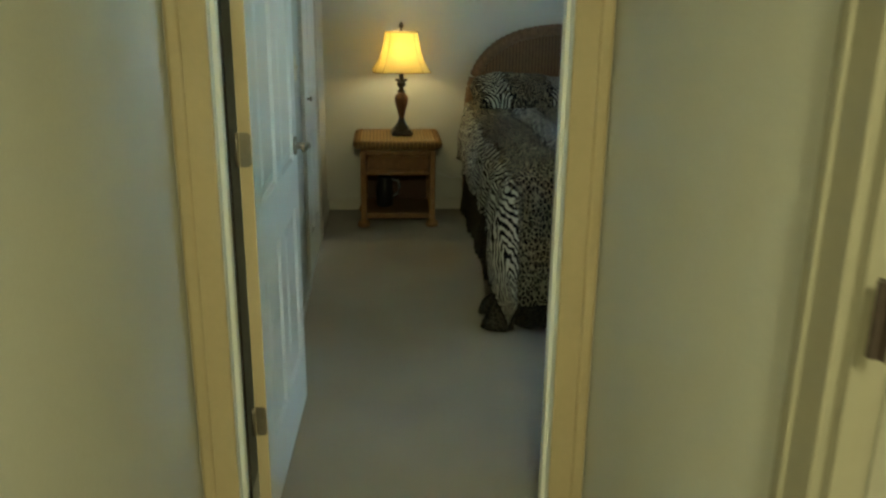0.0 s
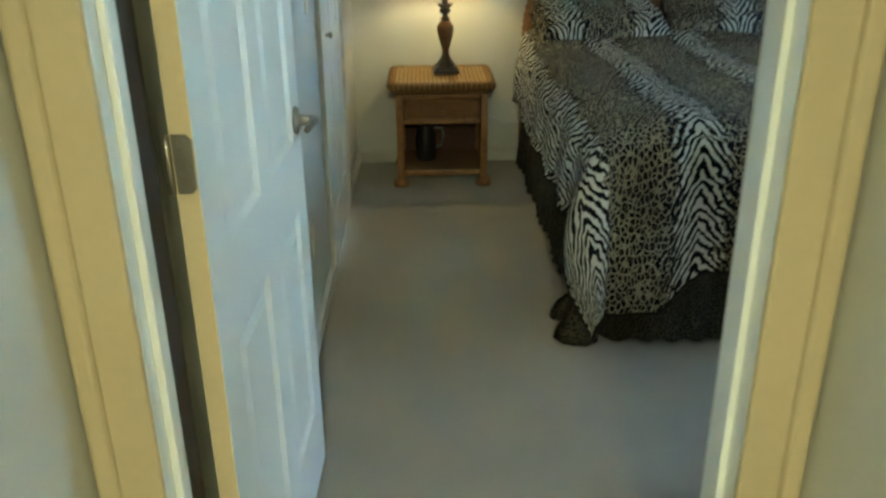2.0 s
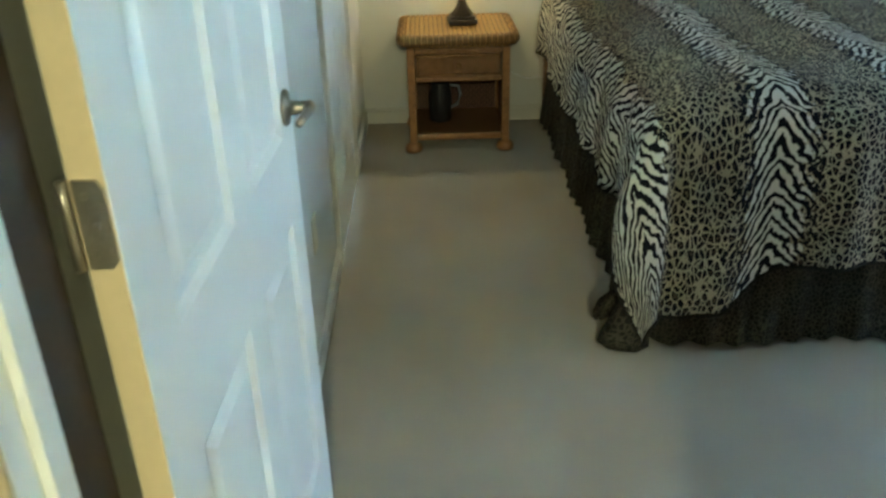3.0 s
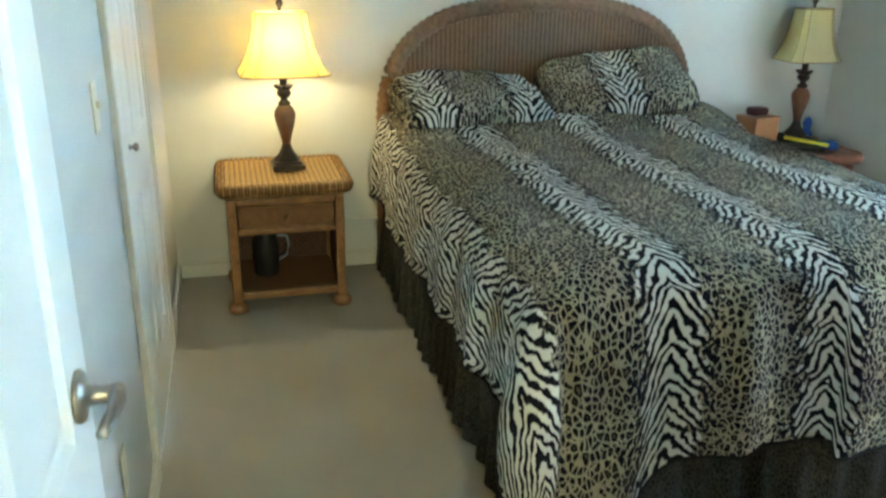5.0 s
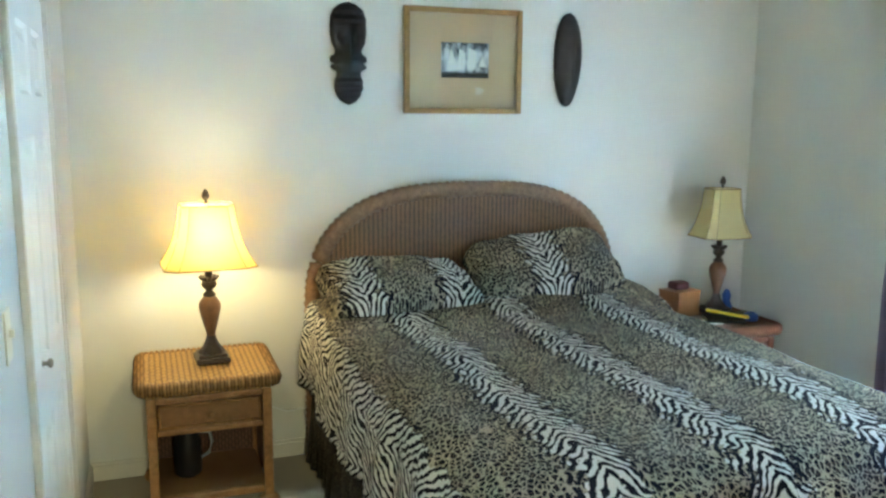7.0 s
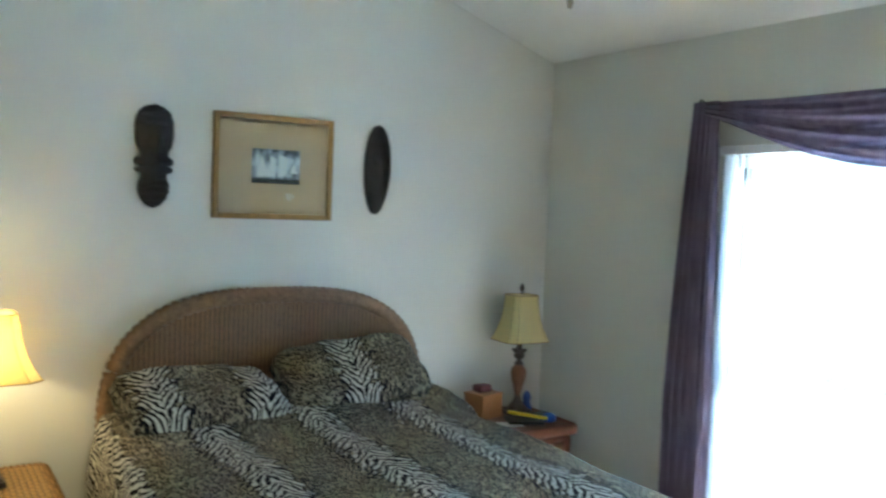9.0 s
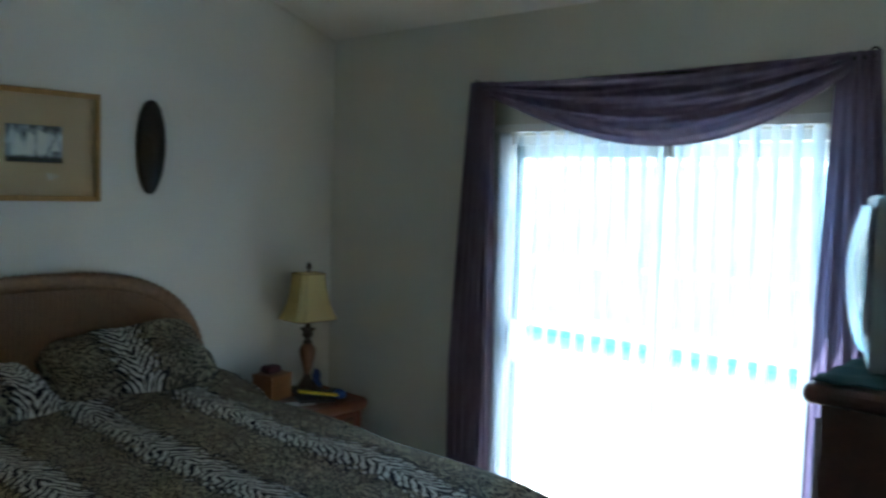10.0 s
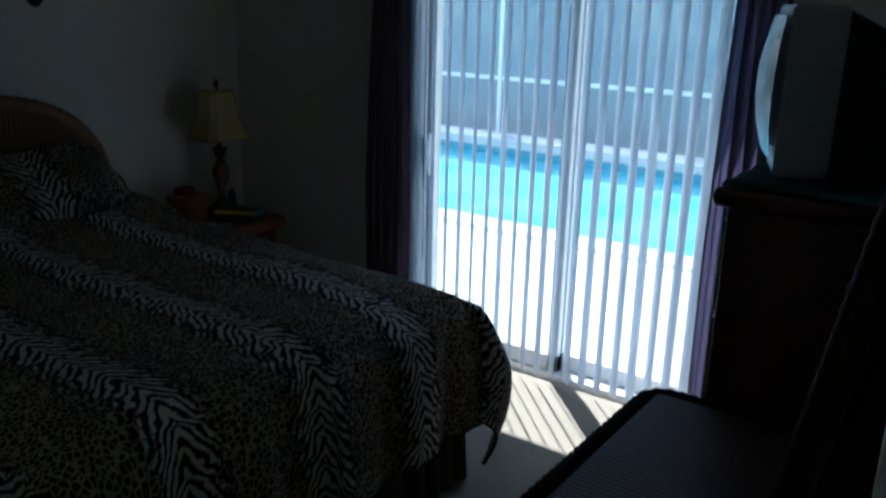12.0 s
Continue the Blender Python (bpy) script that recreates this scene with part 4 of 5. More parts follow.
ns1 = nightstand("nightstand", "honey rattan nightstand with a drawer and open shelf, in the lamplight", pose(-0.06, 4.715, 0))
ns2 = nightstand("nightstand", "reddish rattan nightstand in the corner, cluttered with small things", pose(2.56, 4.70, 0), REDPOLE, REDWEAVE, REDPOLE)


# ---- table lamps ----
def table_lamp(lit, label, at, wide=1.0):
    t = thing("table_lamp", label, "table lamp", "matching bedside lamps", at)
    bm = box(-0.071, 0.071, -0.071, 0.071, 0, 0.022, 0.004)
    box(-0.060, 0.060, -0.060, 0.060, 0.022, 0.036, 0.004, bm)
    prof = [(0.058, 0.036), (0.053, 0.048), (0.036, 0.068), (0.024, 0.090), (0.019, 0.11)]
    lathe(prof, 8, bm)
    part("base", bm, LAMPDARK, t, "stepped square bronze-brown base")
    part("body", lathe([(0.017, 0.105), (0.020, 0.125), (0.030, 0.165), (0.041, 0.205), (0.047, 0.238), (0.045, 0.256), (0.034, 0.274), (0.022, 0.286)], 28), LAMPWOOD, t, "brown turned vase body", True)
    part("collar", lathe([(0.020, 0.284), (0.028, 0.290), (0.026, 0.298), (0.015, 0.308), (0.014, 0.316), (0.026, 0.324), (0.033, 0.338), (0.028, 0.350), (0.016, 0.356), (0.020, 0.362)], 24), LAMPDARK, t, "dark ringed collar", True)
    cb_ = bmesh.new()
    for k in range(8):
        a = 2 * math.pi * k / 8
        tube([(0.010 * math.cos(a), 0.010 * math.sin(a), 0.358), (0.030 * math.cos(a), 0.030 * math.sin(a), 0.366), (0.043 * math.cos(a), 0.043 * math.sin(a), 0.374)], lambda i: (0.012, 0.010, 0.004)[i], 6, cb_)
    part("leaf_cup", cb_, LAMPDARK, t, "carved leaf cup", True)
    part("socket", lathe([(0.016, 0.372), (0.016, 0.43), (0.020, 0.44), (0.014, 0.46)], 16), LAMPDARK, t, smooth=True)
    hb = bmesh.new()
    for s in (-1, 1):
        tube([(s * 0.015, 0, 0.435), (s * 0.055, 0, 0.48), (s * 0.06, 0, 0.57), (s * 0.03, 0, 0.66), (0, 0, 0.69)], 0.002, 6, hb)
    part("harp", hb, BRASS, t, smooth=True)
    bulb = part("bulb", lathe([(0.012, 0.45), (0.015, 0.475), (0.029, 0.52), (0.031, 0.545), (0.022, 0.57), (0.0, 0.578)], 20), BULB if lit else FROST, t, "glowing bulb" if lit else "unlit bulb", True)
    bulb.visible_shadow = False
    # bell shade with clipped corners
    def ring(hw, hd, z, c=0.28):
        p = []
        for sx, sy in ((1, 1), (-1, 1), (-1, -1), (1, -1)):
            q = [(sx * hw, sy * hd * (1 - c)), (sx * hw * (1 - c), sy * hd)]
            p += q if sx * sy > 0 else q[::-1]
        full = []
        for (xa, ya), (xb, yb) in zip(p, p[1:] + p[:1]):
            for k in range(4):
                full.append((xa + (xb - xa) * k / 4, ya + (yb - ya) * k / 4, z))
        return full
    z0, z1 = 0.426, 0.685
    bm = bmesh.new()
    rows = []
    for k in range(11):
        v = k / 10
        hw = wide * (0.106 + 0.030 * v + 0.054 * v ** 3)
        rows.append([bm.verts.new(p) for p in ring(hw, hw * 0.86, z1 + (z0 - z1) * v)])
    m = len(rows[0])
    for a, b in zip(rows, rows[1:]):
        for i in range(m):
            bm.faces.new((a[i], a[(i + 1) % m], b[(i + 1) % m], b[i]))
    shade = part("shade", bm, SHADE, t, "parchment bell shade with clipped corners" + (", glowing" if lit else ", unlit"))
    for hw, z in ((0.106, z1), (0.190, z0)):
        hw *= wide
        part("trim", tube(ring(hw + 0.001, hw * 0.86 + 0.001, z), 0.0028, 6, closed=True), SHADETRIM, shade)
    m4 = m // 8
    for q in range(8):
        pts = []
        for k in range(11):
            v = k / 10
            hw = wide * (0.106 + 0.030 * v + 0.054 * v ** 3)
            p = ring(hw + 0.002, hw * 0.86 + 0.002, z1 + (z0 - z1) * v)[q * 4]
            pts.append(p)
        part("rib", tube(pts, 0.0014, 5), SHADETRIM, shade)
    sp = bmesh.new()
    for a in (0, 90):
        c, s = math.cos(radians(a)), math.sin(radians(a))
        tube([(-0.105 * c, -0.09 * s, z1 - 0.004), (0, 0, z1 + 0.004), (0.105 * c, 0.09 * s, z1 - 0.004)], 0.002, 5, sp)
    part("spider", sp, BRASS, shade)
    part("finial", lathe([(0.006, 0.688), (0.010, 0.694), (0.006, 0.702), (0.014, 0.712), (0.017, 0.722), (0.012, 0.736), (0.006, 0.748), (0, 0.752)], 16), LAMPDARK, t, "dark turned finial", True)
    if lit:
        L = new("lamp_light", bpy.data.lights.new("lamp_light", "POINT"))
        L.data.energy, L.data.color, L.data.shadow_soft_size = 0.080, (1.0, 0.77, 0.43), 0.045
        L.parent = t
        L.location = (0, 0, 0.60)
    return t


table_lamp(True, "brown turned table lamp, lit, on the honey rattan nightstand", pose(-0.03, 4.735, 0.603, 0, 0, 3))
table_lamp(False, "brown turned table lamp, unlit, on the corner nightstand", pose(2.65, 4.76, 0.603, 0, 0, -4), 0.74)

# jug on the lower shelf
jug = thing("jug", "black plastic jug with a grey handle on the nightstand's lower shelf", "jug", at=pose(-0.15, 4.72, 0.098))
part("body", lathe([(0.05, 0), (0.058, 0.01), (0.058, 0.15), (0.046, 0.19), (0.048, 0.21)], 20), BLACKPL, jug, smooth=True)
part("handle", tube([(0.05, -0.01, 0.19), (0.095, -0.012, 0.185), (0.105, -0.012, 0.14), (0.09, -0.01, 0.09), (0.056, -0.008, 0.07)], 0.007, 8), GREYPL, jug, "curved grey handle", True)
cord = part("power_cord", tube([(0.20, 4.97, 0.30), (0.26, 4.975, 0.27), (0.33, 4.97, 0.24), (0.40, 4.965, 0.25), (0.47, 4.96, 0.22)], 0.003, 6), WHITEPL, smooth=True)
tagged(cord, "thin cream lamp cord running along the wall", "cord")

# ---- on the corner nightstand ----
wb = thing("wooden_box", "orange-brown varnished wooden box on the corner nightstand", "box", at=pose(2.44, 4.80, 0.603, 0, 0, 14))
part("case", box(-0.085, 0.085, -0.07, 0.07, 0, 0.125, 0.003), BOXWOOD, wb)
part("lid", box(-0.088, 0.088, -0.073, 0.073, 0.125, 0.138, 0.003), BOXWOOD, wb)
tagged(part("leather_case", box(-0.05, 0.05, -0.04, 0.04, 0, 0.045, 0.018, seg=4), MAROON, smooth=True, at=pose(2.43, 4.80, 0.742, 0, 0, 8)), "small maroon leather case on the wooden box", "case")
tagged(part("bottle", lathe([(0.018, 0), (0.02, 0.004), (0.02, 0.07), (0.010, 0.085), (0.010, 0.10)], 14), PAPER, smooth=True, at=pose(2.555, 4.82, 0.603)), "small white bottle beside the lamp", "bottle")
tagged(part("yellow_ruler", box(-0.11, 0.11, -0.016, 0.016, 0, 0.014, 0.004), YELLOW, at=pose(2.60, 4.60, 0.632, 0, 6, -38)), "bright yellow plastic tool across the nightstand", "tool")
tagged(part("notebook", box(-0.10, 0.10, -0.07, 0.07, 0, 0.018, 0.003), BLACKPL, at=pose(2.58, 4.60, 0.603, 0, 0, -25)), "black notebook lying on the nightstand", "notebook")
tagged(part("letter", box(-0.07, 0.07, -0.04, 0.04, 0, 0.003), PAPER, at=pose(2.47, 4.59, 0.603, 0, 0, -20)), "white folded paper on the nightstand", "paper")
tagged(part("remote_control", box(-0.085, 0.085, -0.022, 0.022, 0, 0.02, 0.006), BLACKPL, smooth=False, at=pose(2.72, 4.66, 0.603, 0, 0, 20)), "black remote control on the nightstand", "remote control")
bp = lathe([(0.035, 0), (0.04, 0.01), (0.038, 0.03), (0.02, 0.045), (0, 0.05)], 18)
tagged(part("pouch", bp, BLUE, smooth=True, at=pose(2.72, 4.56, 0.603)), "small bright blue pouch at the nightstand's edge", "pouch")
tagged(part("figurine", lathe([(0.03, 0), (0.034, 0.03), (0.02, 0.06), (0.026, 0.09), (0.012, 0.12), (0, 0.125)], 16), BLUE, smooth=True, at=pose(2.735, 4.78, 0.603)), "small blue ornament beside the unlit lamp", "ornament")


# ---- wall decorations ----
def mask_mesh(style):
    bm = bmesh.new()
    n, m = 72, 18
    rows = []
    H = 0.47
    for i in range(n + 1):
        v = i / n
        if style == 0:
            w = np.interp(v, (0, .03, .08, .16, .24, .29, .33, .35, .385, .40, .42, .47, .50, .54, .60, .70, .85, .93, .98, 1),
                             (.004, .036, .056, .071, .069, .058, .060, .085, .089, .066, .089, .088, .066, .064, .080, .088, .086, .070, .042, .004))
        else:
            w = 0.083 * (math.sin(math.pi * min(0.999, max(0.001, v))) ** 0.42) * (0.84 + 0.16 * v)
        row = []
        for j in range(m + 1):
            s = j / m * 2 - 1
            d = 0.055 * max(0, 1 - s * s) ** 0.5 * math.sin(math.pi * min(0.98, max(0.02, v))) ** 0.5
            if style == 0:
                d += 0.022 * math.exp(-(s / 0.22) ** 2) * math.exp(-((v - 0.58) / 0.13) ** 2)
                d -= 0.014 * (math.exp(-((abs(s) - 0.45) / 0.2) ** 2) * math.exp(-((v - 0.66) / 0.05) ** 2))
                d += 0.010 * math.exp(-((v - 0.43) / 0.025) ** 2) * math.exp(-(s / 0.4) ** 2)
                d += 0.006 * math.sin(v * 90) * (v < 0.3) + 0.005 * math.sin(v * 70) * (v > 0.78)
            else:
                d += 0.016 * math.exp(-(s / 0.16) ** 2) * math.exp(-((v - 0.5) / 0.2) ** 2)
                d -= 0.010 * (math.exp(-((abs(s) - 0.42) / 0.16) ** 2) * math.exp(-((v - 0.6) / 0.03) ** 2))
            row.append(bm.verts.new((s * w, -d, v * H)))
        rows.append(row)
    for a, b in zip(rows, rows[1:]):
        for j in range(m):
            bm.faces.new((a[j], a[j + 1], b[j + 1], b[j]))
    edge = [r[0] for r in rows] + [r[-1] for r in rows[::-1]]
    back = [bm.verts.new((v.co.x * 0.96, 0.012, v.co.z)) for v in edge]
    for i in range(len(edge)):
        k = (i + 1) % len(edge)
        bm.faces.new((edge[k], edge[i], back[i], back[k]))
    bm.faces.new(back)
    bmesh.ops.recalc_face_normals(bm, faces=bm.faces[:])
    return bm


tagged(part("wooden_mask", mask_mesh(0), DARKWOOD, smooth=True, at=pose(0.66, 4.988, 1.715)), "long dark carved wooden wall mask with notched waist", "wall mask")
tagged(part("wooden_mask", mask_mesh(1), DARKWOOD, smooth=True, at=pose(1.81, 4.988, 1.715, 0, 1, 0)), "long smooth dark oval wooden wall mask", "wall mask")

PX0, PX1, PZ0, PZ1 = 0.93, 1.55, 1.675, 2.185
pic = thing("framed_picture", "black-and-white harbour photograph in a gilt bamboo frame above the bed", "picture")
GOLD = mottled("gilt_wood", (0.28, 0.165, 0.05), 0.45, 0.3, 30, 120, 0.3, 0.001, metal=0.25)
for nm, (x0, x1, z0, z1) in (("side", (PX0, PX0 + 0.028, PZ0, PZ1)), ("side", (PX1 - 0.028, PX1, PZ0, PZ1)), ("side", (PX0 + 0.028, PX1 - 0.028, PZ0, PZ0 + 0.028)), ("side", (PX0 + 0.028, PX1 - 0.028, PZ1 - 0.028, PZ1))):
    bm = box(x0, x1, 4.968, 4.998, z0, z1, 0.006)
    horiz = x1 - x0 > z1 - z0
    for k in range(1, 6 if horiz else 5):
        if horiz:
            xx = x0 + (x1 - x0) * k / 6
            box(xx - 0.012, xx + 0.012, 4.964, 4.969, z0 + 0.003, z1 - 0.003, 0.003, bm)
        else:
            zz = z0 + (z1 - z0) * k / 5
            box(x0 + 0.003, x1 - 0.003, 4.964, 4.969, zz - 0.012, zz + 0.012, 0.003, bm)
    part("frame_side", bm, GOLD, pic, "gilt frame side with carved joints")
part("mat_board", box(PX0 + 0.02, PX1 - 0.02, 4.982, 4.990, PZ0 + 0.02, PZ1 - 0.02), MAT, pic, "tan mat board")
PHOTO = material("photo_print", (0.4, 0.4, 0.42), 0.6)
pn = Net(PHOTO)
pc = pn.coord()
ps = pn.add("ShaderNodeSeparateXYZ")
pn.link(pc, ps.inputs[0])
tone = pn.math("ADD", pn.noise(pn.mapped(pc, (1, 1, 0.6)), 28, 3), pn.math("MULTIPLY", pn.math("ABSOLUTE", ps.outputs[2]), -2.0))
pn.link(pn.ramp(tone, [(0.30, (0.05, 0.055, 0.07)), (0.42, (0.30, 0.31, 0.34)), (0.55, (0.62, 0.63, 0.65))]), pn.bsdf.inputs["Base Color"])
part("photograph", box(-0.125, 0.125, -0.001, 0.001, -0.085, 0.085), PHOTO, pic, "small grey photograph of boats", at=pose(1.245, 4.980, 1.935))
part("shore", box(-0.125, 0.125, -0.0015, 0.0, -0.085, -0.060), DARKWOOD, pic, "dark lower strip of the photograph", at=pose(1.245, 4.9785, 1.935))
sb_ = bmesh.new()
for x0, z0, x1, z1, x2, z2 in ((-0.10, -0.055, -0.075, 0.05, -0.03, -0.05), (-0.045, -0.05, -0.03, 0.055, 0.0, 0.035), (-0.045, -0.05, 0.0, 0.035, -0.005, -0.045), (0.01, -0.05, 0.015, 0.06, 0.06, 0.045), (0.01, -0.05, 0.06, 0.045, 0.05, -0.045), (0.07, -0.03, 0.09, 0.02, 0.115, -0.03)):
    prism([(x0, z0), (x1, z1), (x2, z2)], -0.0012, 0.0, sb_)
part("sails", sb_, PAPER, pic, "pale sails in the photograph", at=pose(1.245, 4.9788, 1.935))
tb = bmesh.new()
for k, w_ in enumerate((0.03, 0.05, 0.04, 0.03)):
    box(1.30 + k * 0.001, 1.30 + w_, 4.9795, 4.981, 1.80 - k * 0.009, 1.803 - k * 0.009, 0, tb)
part("caption", tb, PAPER, pic, "tiny pale caption lines")
glz = part("glazing", box(PX0 + 0.026, PX1 - 0.026, 4.973, 4.975, PZ0 + 0.026, PZ1 - 0.026), GLASS, pic, "picture glass")
glz.visible_shadow = False


# ---- chest with television, rattan dresser with mirror ----
CX0, CX1, CY0, CY1, CZ = 1.56, 2.50, 1.15, 1.66, 1.395
chest = thing("chest_of_drawers", "tall dark cherry-wood chest of drawers beside the glass door", "chest of drawers")
part("body", box(CX0, CX1, CY0, CY1 - 0.02, 0.06, CZ - 0.045, 0.004), CHESTWOOD, chest)
part("plinth", box(CX0 + 0.02, CX1 - 0.02, CY0 + 0.02, CY1 - 0.05, 0.0, 0.06, 0.003), CHESTWOOD, chest)
part("top", box(CX0 - 0.03, CX1 + 0.03, CY0, CY1 + 0.015, CZ - 0.045, CZ, 0.02, seg=4), CHESTWOOD, chest, "thick rounded top board")
for k in range(5):
    z0 = 0.10 + k * 0.245
    d_ = part("drawer", box(CX0 + 0.03, CX1 - 0.03, CY1 - 0.02, CY1 - 0.002, z0, z0 + 0.228, 0.004), CHESTWOOD, chest)
    for x in (CX0 + 0.22, CX1 - 0.22):
        part("pull", tube([(x - 0.05, CY1, z0 + 0.12), (x - 0.045, CY1 + 0.018, z0 + 0.112), (x + 0.045, CY1 + 0.018, z0 + 0.112), (x + 0.05, CY1, z0 + 0.12)], 0.004, 8), BRASS, d_, smooth=True)
cl_ = bmesh.new()
g = [[None] * 21 for _ in range(31)]
for i in range(31):
    for j in range(21):
        x = CX0 - 0.0 + 0.62 * i / 30
        y = 1.22 + 0.44 * j / 20
        g[i][j] = cl_.verts.new((x, y, CZ + 0.006 + 0.003 * math.sin(i * 1.1 + j * 0.6) + 0.002 * math.sin(j * 1.7)))
for i in range(30):
    for j in range(20):
        cl_.faces.new((g[i][j], g[i + 1][j], g[i + 1][j + 1], g[i][j + 1]))
runner = tagged(part("cloth_runner", cl_, TEAL, smooth=True), "teal cloth lying crumpled under the television", "cloth")
rs = runner.modifiers.new("thickness", "SOLIDIFY")
rs.thickness, rs.offset = 0.004, 0

tv = thing("television", "grey-fronted black tube television on the tall chest", "television", at=pose(1.905, 1.655, CZ + 0.013, 0, 0, 18))
bz = prism([(-0.235, 0), (0.235, 0), (0.24, 0.02), (0.24, 0.375), (0.232, 0.395), (-0.232, 0.395), (-0.24, 0.375), (-0.24, 0.02)], -0.12, 0.0)
bmesh.ops.bevel(bz, geom=bz.edges[:], offset=0.006, segments=2, affect="EDGES")
part("bezel", bz, GREYPL, tv, "silver-grey front surround")
sb = bmesh.new()
g = []
for i in range(17):
    row = []
    for j in range(13):
        u, v = i / 16 * 2 - 1, j / 12 * 2 - 1
        row.append(sb.verts.new((u * 0.20, 0.004 + 0.045 * (1 - u * u * 0.6) * (1 - v * v * 0.6), 0.205 + v * 0.165)))
    g.append(row)
for i in range(16):
    for j in range(12):
        sb.faces.new((g[i][j], g[i][j + 1], g[i + 1][j + 1], g[i + 1][j]))
part("screen", sb, SCREENGLASS, tv, "bulging dark glass screen", True)
body = bmesh.new()
rings = []
for y, hw, z0, z1 in ((-0.12, 0.232, 0.008, 0.385), (-0.20, 0.225, 0.012, 0.345), (-0.30, 0.17, 0.03, 0.29), (-0.40, 0.12, 0.05, 0.22)):
    rings.append([body.verts.new(p) for p in ((-hw, y, z0), (hw, y, z0), (hw, y, z1), (-hw, y, z1))])
for a, b in zip(rings, rings[1:]):
    for k in range(4):
        body.faces.new((a[k], a[(k + 1) % 4], b[(k + 1) % 4], b[k]))
body.faces.new(rings[0][::-1])
body.faces.new(rings[-1])
bmesh.ops.recalc_face_normals(body, faces=body.faces[:])
part("housing", body, BLACKPL, tv, "black tapering back housing")

low = thing("rattan_dresser", "low dark rattan dresser with a ribbed top beside the tall chest", "dresser")
LX0, LX1, LY0, LY1, LZ = 0.80, 1.53, 1.16, 1.76, 0.87
part("body", box(LX0 + 0.03, LX1 - 0.03, LY0, LY1 - 0.03, 0.06, LZ - 0.05, 0.004), LOWWEAVE, low)
for x in (LX0 + 0.06, LX1 - 0.06):
    for y in (LY0 + 0.05, LY1 - 0.07):
        part("foot", lathe([(0.02, 0), (0.034, 0.01), (0.036, 0.03), (0.028, 0.06)], 14, at=(x, y, 0)), HEADROLL, low, smooth=True)
part("top", box(LX0 + 0.02, LX1 - 0.02, LY0, LY1 - 0.02, LZ - 0.05, LZ - 0.004, 0.01), LOWWEAVE, low, "ribbed woven top")
rim = []
rr = 0.06
for cx, cy, a0 in ((LX1 - rr, LY1 - rr, 90), (LX0 + rr, LY1 - rr, 180)):
    for k in range(8):
        a = radians(a0 - 12.9 * k)
        rim.append((cx + rr * math.cos(a), cy + rr * math.sin(a)))
edge_pts = [(LX1, LY0)] + [(LX1 - rr + rr * math.cos(radians(a)), LY1 - rr + rr * math.sin(radians(a))) for a in range(0, 91, 15)] + [(LX0 + rr + rr * math.cos(radians(a)), LY1 - rr + rr * math.sin(radians(a))) for a in range(90, 181, 15)] + [(LX0, LY0)]
rp = []
for (xa, ya), (xb, yb) in zip(edge_pts, edge_pts[1:]):
    k = max(1, int(math.hypot(xb - xa, yb - ya) / 0.014))
    rp += [(xa + (xb - xa) * i / k, ya + (yb - ya) * i / k, LZ - 0.028) for i in range(k)]
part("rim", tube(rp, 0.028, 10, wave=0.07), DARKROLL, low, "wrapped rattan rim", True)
for r_ in range(2):
    for c_ in range(2):
        x0 = LX0 + 0.05 + c_ * 0.32
        z0 = 0.10 + r_ * 0.32
        dd = part("drawer", box(x0, x0 + 0.30, LY1 - 0.03, LY1 - 0.014, z0, z0 + 0.30, 0.003), LOWWEAVE, low)
        part("knob", lathe([(0.006, 0), (0.006, 0.012), (0.014, 0.018), (0.008, 0.028), (0, 0.029)], 12), HEADROLL, dd, smooth=True, at=pose(x0 + 0.15, LY1 - 0.014, z0 + 0.15, -90, 0, 0))

mir = thing("wall_mirror", "rattan-framed mirror standing on the low dresser, leaning on the wall", "mirror", at=pose(1.14, 1.325, LZ, 9.5, 0, 0))
part("glass", box(-0.28, 0.28, -0.004, 0.0, 0.05, 0.95), MIRROR, mir)
mp = []
for (xa, za), (xb, zb_) in zip(((-0.30, 0.03), (0.30, 0.03), (0.30, 0.97), (-0.30, 0.97)), ((0.30, 0.03), (0.30, 0.97), (-0.30, 0.97), (-0.30, 0.03))):
    k = int(math.hypot(xb - xa, zb_ - za) / 0.016)
    mp += [(xa + (xb - xa) * i / k, 0.0, za + (zb_ - za) * i / k) for i in range(k)]
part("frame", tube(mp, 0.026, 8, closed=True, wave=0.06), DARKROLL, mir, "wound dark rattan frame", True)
part("backing", box(-0.31, 0.31, -0.028, -0.006, 0.02, 0.98), BLACK, mir)

# ---- ceiling fan ----
FX, FY = 1.20, 3.0
fan = thing("ceiling_fan", "white ceiling fan with two pull chains hanging over the bed", "ceiling fan", at=pose(FX, FY, 0))
ftop = 2.66 + 0.33 * (XR - FX)
part("downrod", tube([(0, 0, 2.85), (0, 0, 3.0), (0, 0, ftop)], 0.012, 12), WHITEPL, fan, smooth=True)
part("canopy", lathe([(0.02, ftop - 0.06), (0.06, ftop - 0.02), (0.07, ftop + 0.02)], 24), WHITEPL, fan, smooth=True)
part("motor", lathe([(0.03, 2.70), (0.15, 2.705), (0.195, 2.74), (0.195, 2.80), (0.12, 2.84), (0.02, 2.87)], 32), WHITEPL, fan, smooth=True)
part("switch_cup", lathe([(0.0, 2.61), (0.04, 2.615), (0.05, 2.64), (0.045, 2.70)], 24), WHITEPL, fan, smooth=True)
